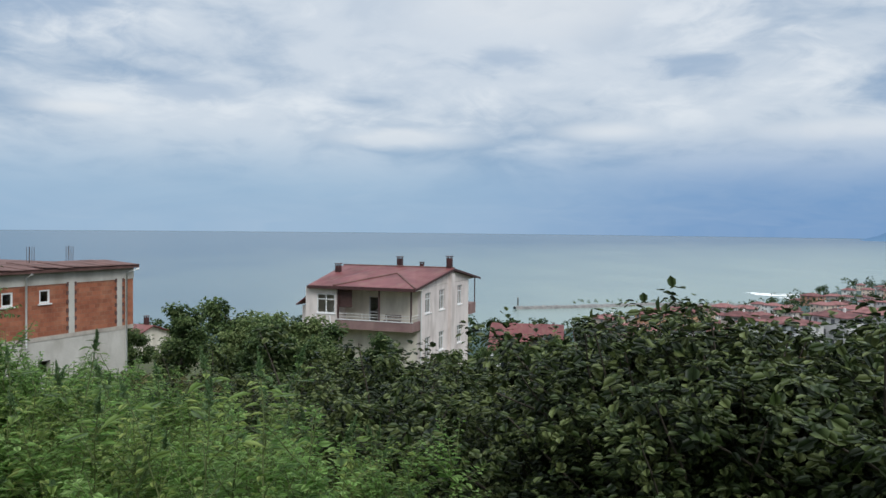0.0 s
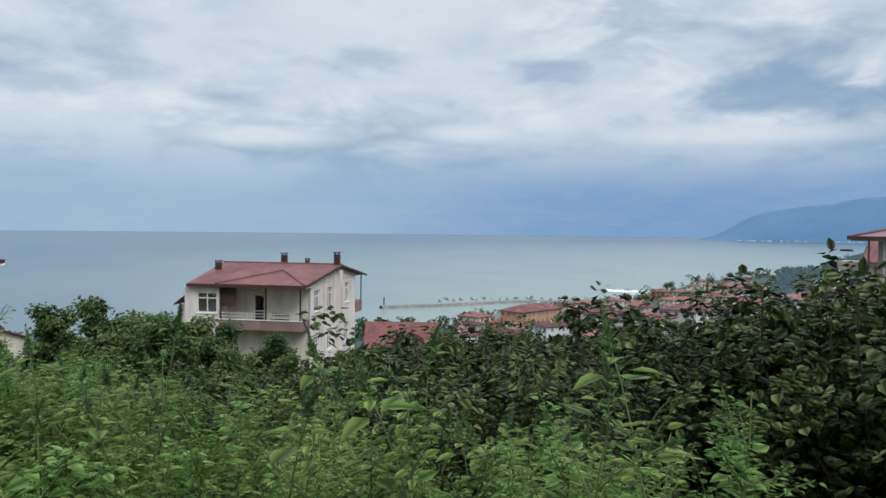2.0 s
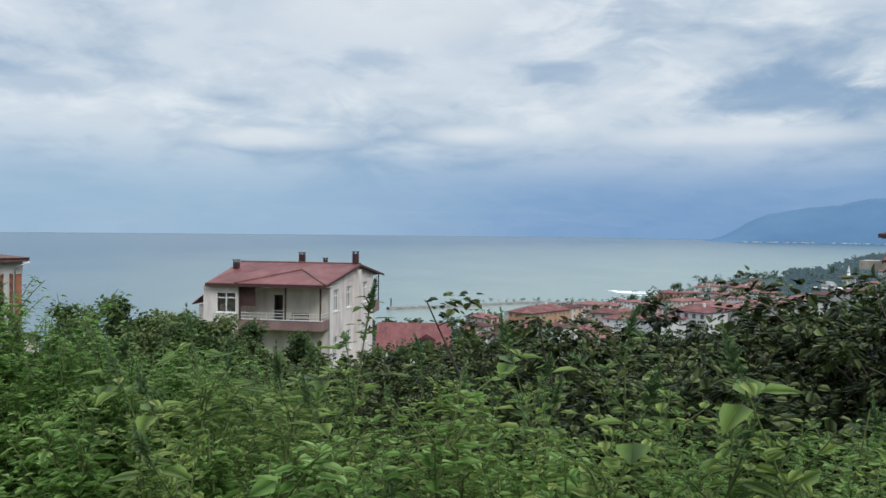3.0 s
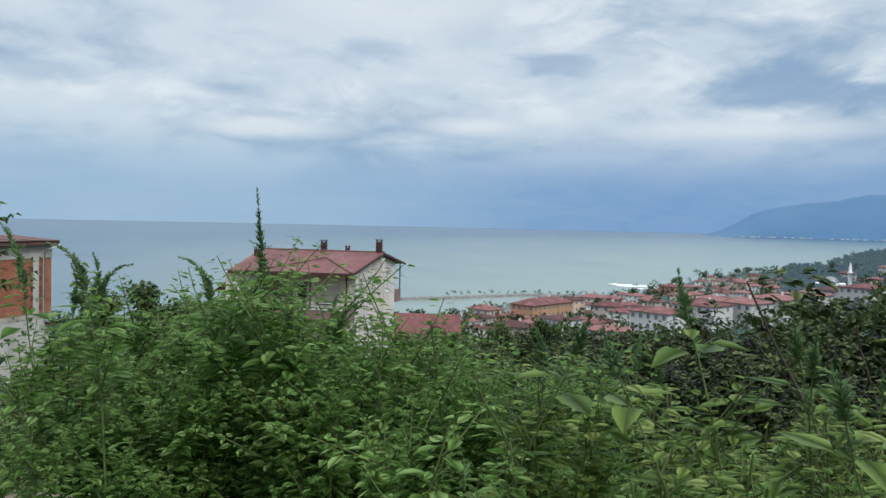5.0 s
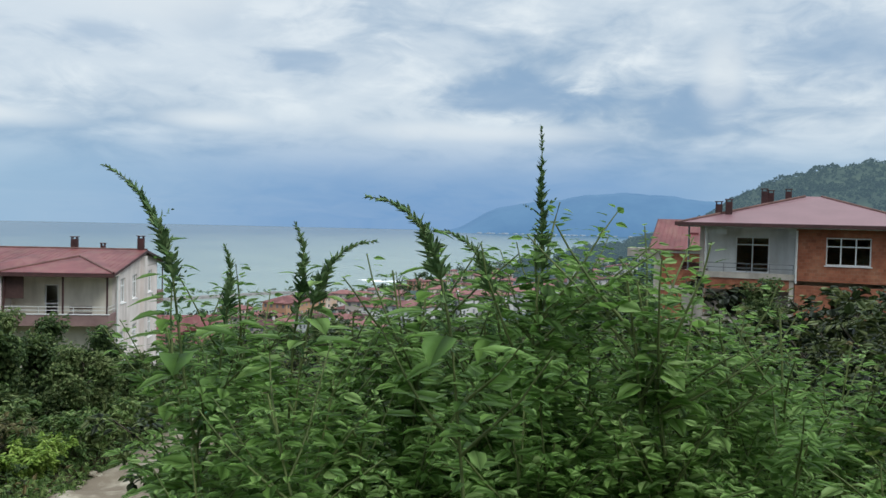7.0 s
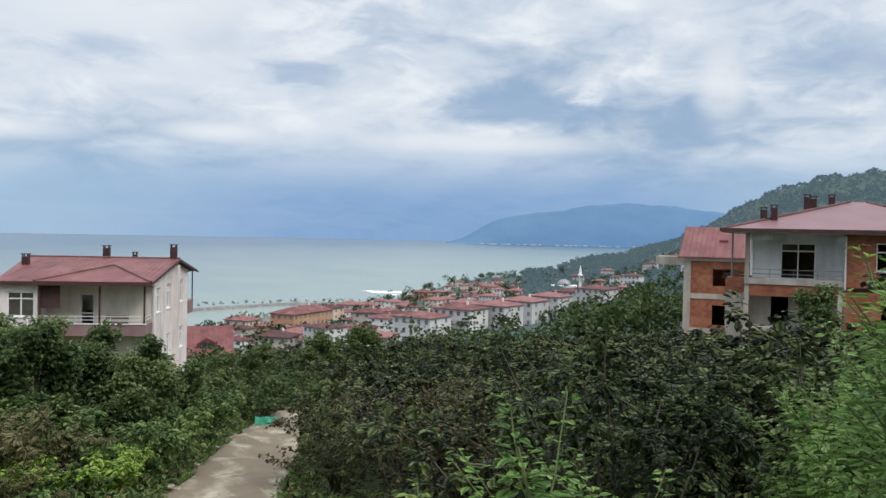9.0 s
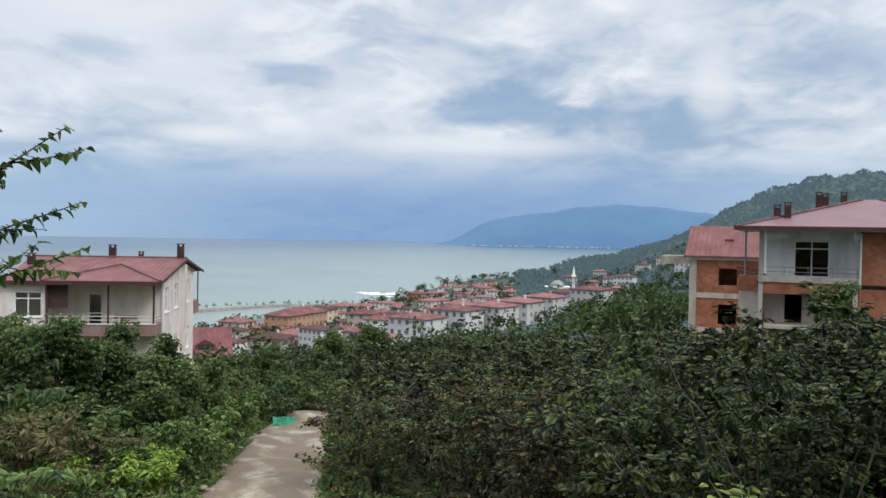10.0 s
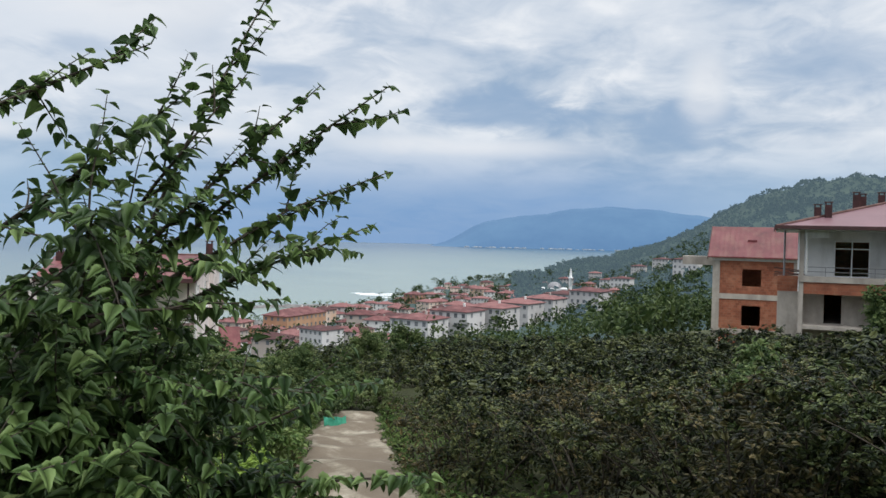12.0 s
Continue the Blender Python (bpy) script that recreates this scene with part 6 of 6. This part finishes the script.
rnd = np.random.RandomState(6)
for n, (b, d, wide, deep) in enumerate(((22.7, 592, 8, 9), (23.5, 585, 15, 5), (24.5, 598, 10, 3.5), (24.4, 566, 10, 3), (22.0, 600, 4, 3))):
    x, y = polar(b, d)
    k = 28
    ang = np.linspace(0, 2 * math.pi, k, endpoint=False)
    rad = 1 + 0.35 * np.sin(ang * 3 + n) * rnd.rand(k) + 0.2 * rnd.normal(0, 1, k)
    vv = np.concatenate([[[0, 0, 0.12]], np.stack([wide * np.cos(ang) * rad, deep * np.sin(ang) * rad, ang * 0], -1)])
    ff = np.stack([np.zeros(k, int), 1 + np.arange(k), 1 + (np.arange(k) + 1) % k], -1)
    fo = tagged(part("surf", mesh_np("surf", vv, ff, M["foam"]), None), "white surf breaking over a shoal", "surf", "surf patches")
    fo.matrix_basis = pose(x, y, SEA + 0.05, 0, 0, -20)

# ---- far woods ----


def woods(name, spots, mat, label, seed, per=46, leaf=0.9, rad=2.6, floor_z=-60):
    """Many crowns too far off to tell apart, each an uneven clump of leaf sprays."""
    r = np.random.RandomState(seed)
    pts, aheads, ups, sizes = [], [], [], []
    for x, y, k in spots:
        z = max(at(x, y), floor_z)
        n = per
        lob = r.normal(0, 0.45, (5, 3))
        d = r.normal(0, 1, (n, 3))
        d /= np.linalg.norm(d, axis=1)[:, None]
        d[:, 2] = np.abs(d[:, 2]) * 1.1 - 0.15
        c = np.array([x, y, z + rad * k * 0.9]) + lob[r.randint(5, size=n)] * rad * k
        pts.append(c + d * rad * k * 0.62 * r.uniform(0.75, 1.05, (n, 1)))
        aheads.append(d * 0.4 + r.normal(0, 0.6, (n, 3)))
        ups.append(d + np.array([0, 0, 0.5]))
        sizes.append(leaf * k * r.uniform(0.7, 1.4, n))
    v, f = leaves(np.concatenate(pts), np.concatenate(aheads), np.concatenate(ups), np.concatenate(sizes), ROUND, r, simple=True)
    return tagged(part(name, mesh_np(name, v, f, mat), None), label, "trees", kind="stuff")


rnd = np.random.RandomState(21)
mid_spots, far_spots, hill_spots = [], [], []
while len(mid_spots) < 560:
    b, d = rnd.uniform(-24, 60), rnd.uniform(72, 235)
    lim = np.interp(b, [-24, 10, 15, 24, 30, 36, 44, 60], [250, 230, 170, 180, 190, 205, 240, 240])
    x, y = polar(b, d)
    if d < lim and math.hypot(x - 3, y - 66) > 12 and math.hypot(x - 14, y - 130) > 13 and math.hypot(x - 38, y - 50) > 13 and math.hypot(x - 52, y - 68) > 10 and math.hypot(x + 32, y - 84) > 7:
        mid_spots.append((x, y, rnd.uniform(0.7, 1.2) * (0.62 if b < 36 else 1.1) * (1.0 if d < 130 else 0.8)))
for _ in range(170):
    far_spots.append((*polar(rnd.uniform(-24, 13), rnd.uniform(235, 328)), rnd.uniform(0.8, 1.4)))
while len(far_spots) < 760:
    b, d = rnd.uniform(12, 46), rnd.uniform(235, 1000)
    lim = np.interp(b, [10, 15, 20, 25, 30, 35, 40, 46], [320, 360, 420, 600, 780, 930, 1300, 1500])
    dense = np.interp(b, [12, 25, 33, 37, 46], [0.5, 0.45, 0.45, 0.8, 1.0])
    if d < lim and rnd.rand() < (dense if d < lim * 0.88 else 0.9):
        far_spots.append((*polar(b, d), rnd.uniform(0.8, 1.5)))
while len(hill_spots) < 3200:
    b, d = rnd.uniform(36.5, 64), 220 + 1500 * rnd.rand() ** 0.8
    hill_spots.append((*polar(b, d), rnd.uniform(0.75, 1.05) * (0.8 + d / 6000)))
while len(hill_spots) < 4300:
    b = rnd.uniform(33, 45)
    lim = np.interp(b, [30, 35, 37.4, 40, 41.5, 46], [780, 930, 1640, 2120, 3000, 4000])
    hill_spots.append((*polar(b, lim * rnd.uniform(0.42, 1.0)), rnd.uniform(0.9, 1.5)))
woods("slope_woods", mid_spots, M["woods"], "thick green trees on the slope above the town", 1, 105, 0.55, 2.5)
woods("town_trees", far_spots, M["woods"], "dark green trees between the town houses", 2, 66, 0.68, 2.2)
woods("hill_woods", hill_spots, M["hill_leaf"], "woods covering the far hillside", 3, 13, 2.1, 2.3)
mole_spots = []
for b in np.arange(10.5, 24.5, 0.55):
    mole_spots.append((*polar(b + rnd.uniform(-0.2, 0.2), np.interp(b, [5, 11.5, 15.6, 20, 24.5], [442, 462, 478, 486, 505])), rnd.uniform(0.3, 0.6)))
for b in np.arange(13.4, 17.5, 0.35):
    mole_spots.append((*polar(b, np.interp(b, [13.2, 14.6, 16.2, 17.5], [398, 392, 382, 372])), rnd.uniform(0.5, 0.9)))
woods("harbour_trees", mole_spots, M["tree"], "small dark trees along the harbour moles", 4, 60, 0.75, 2.2, SEA + 1.2)

for p in (*near_hazel, *mid_hazel, *far_hazel, *low_weeds, *leafy_weeds, *seed_weeds, *tall_weeds, *shrubs, yb, *trees, mulberry, flats, *small, *low, school):
    drop(p)
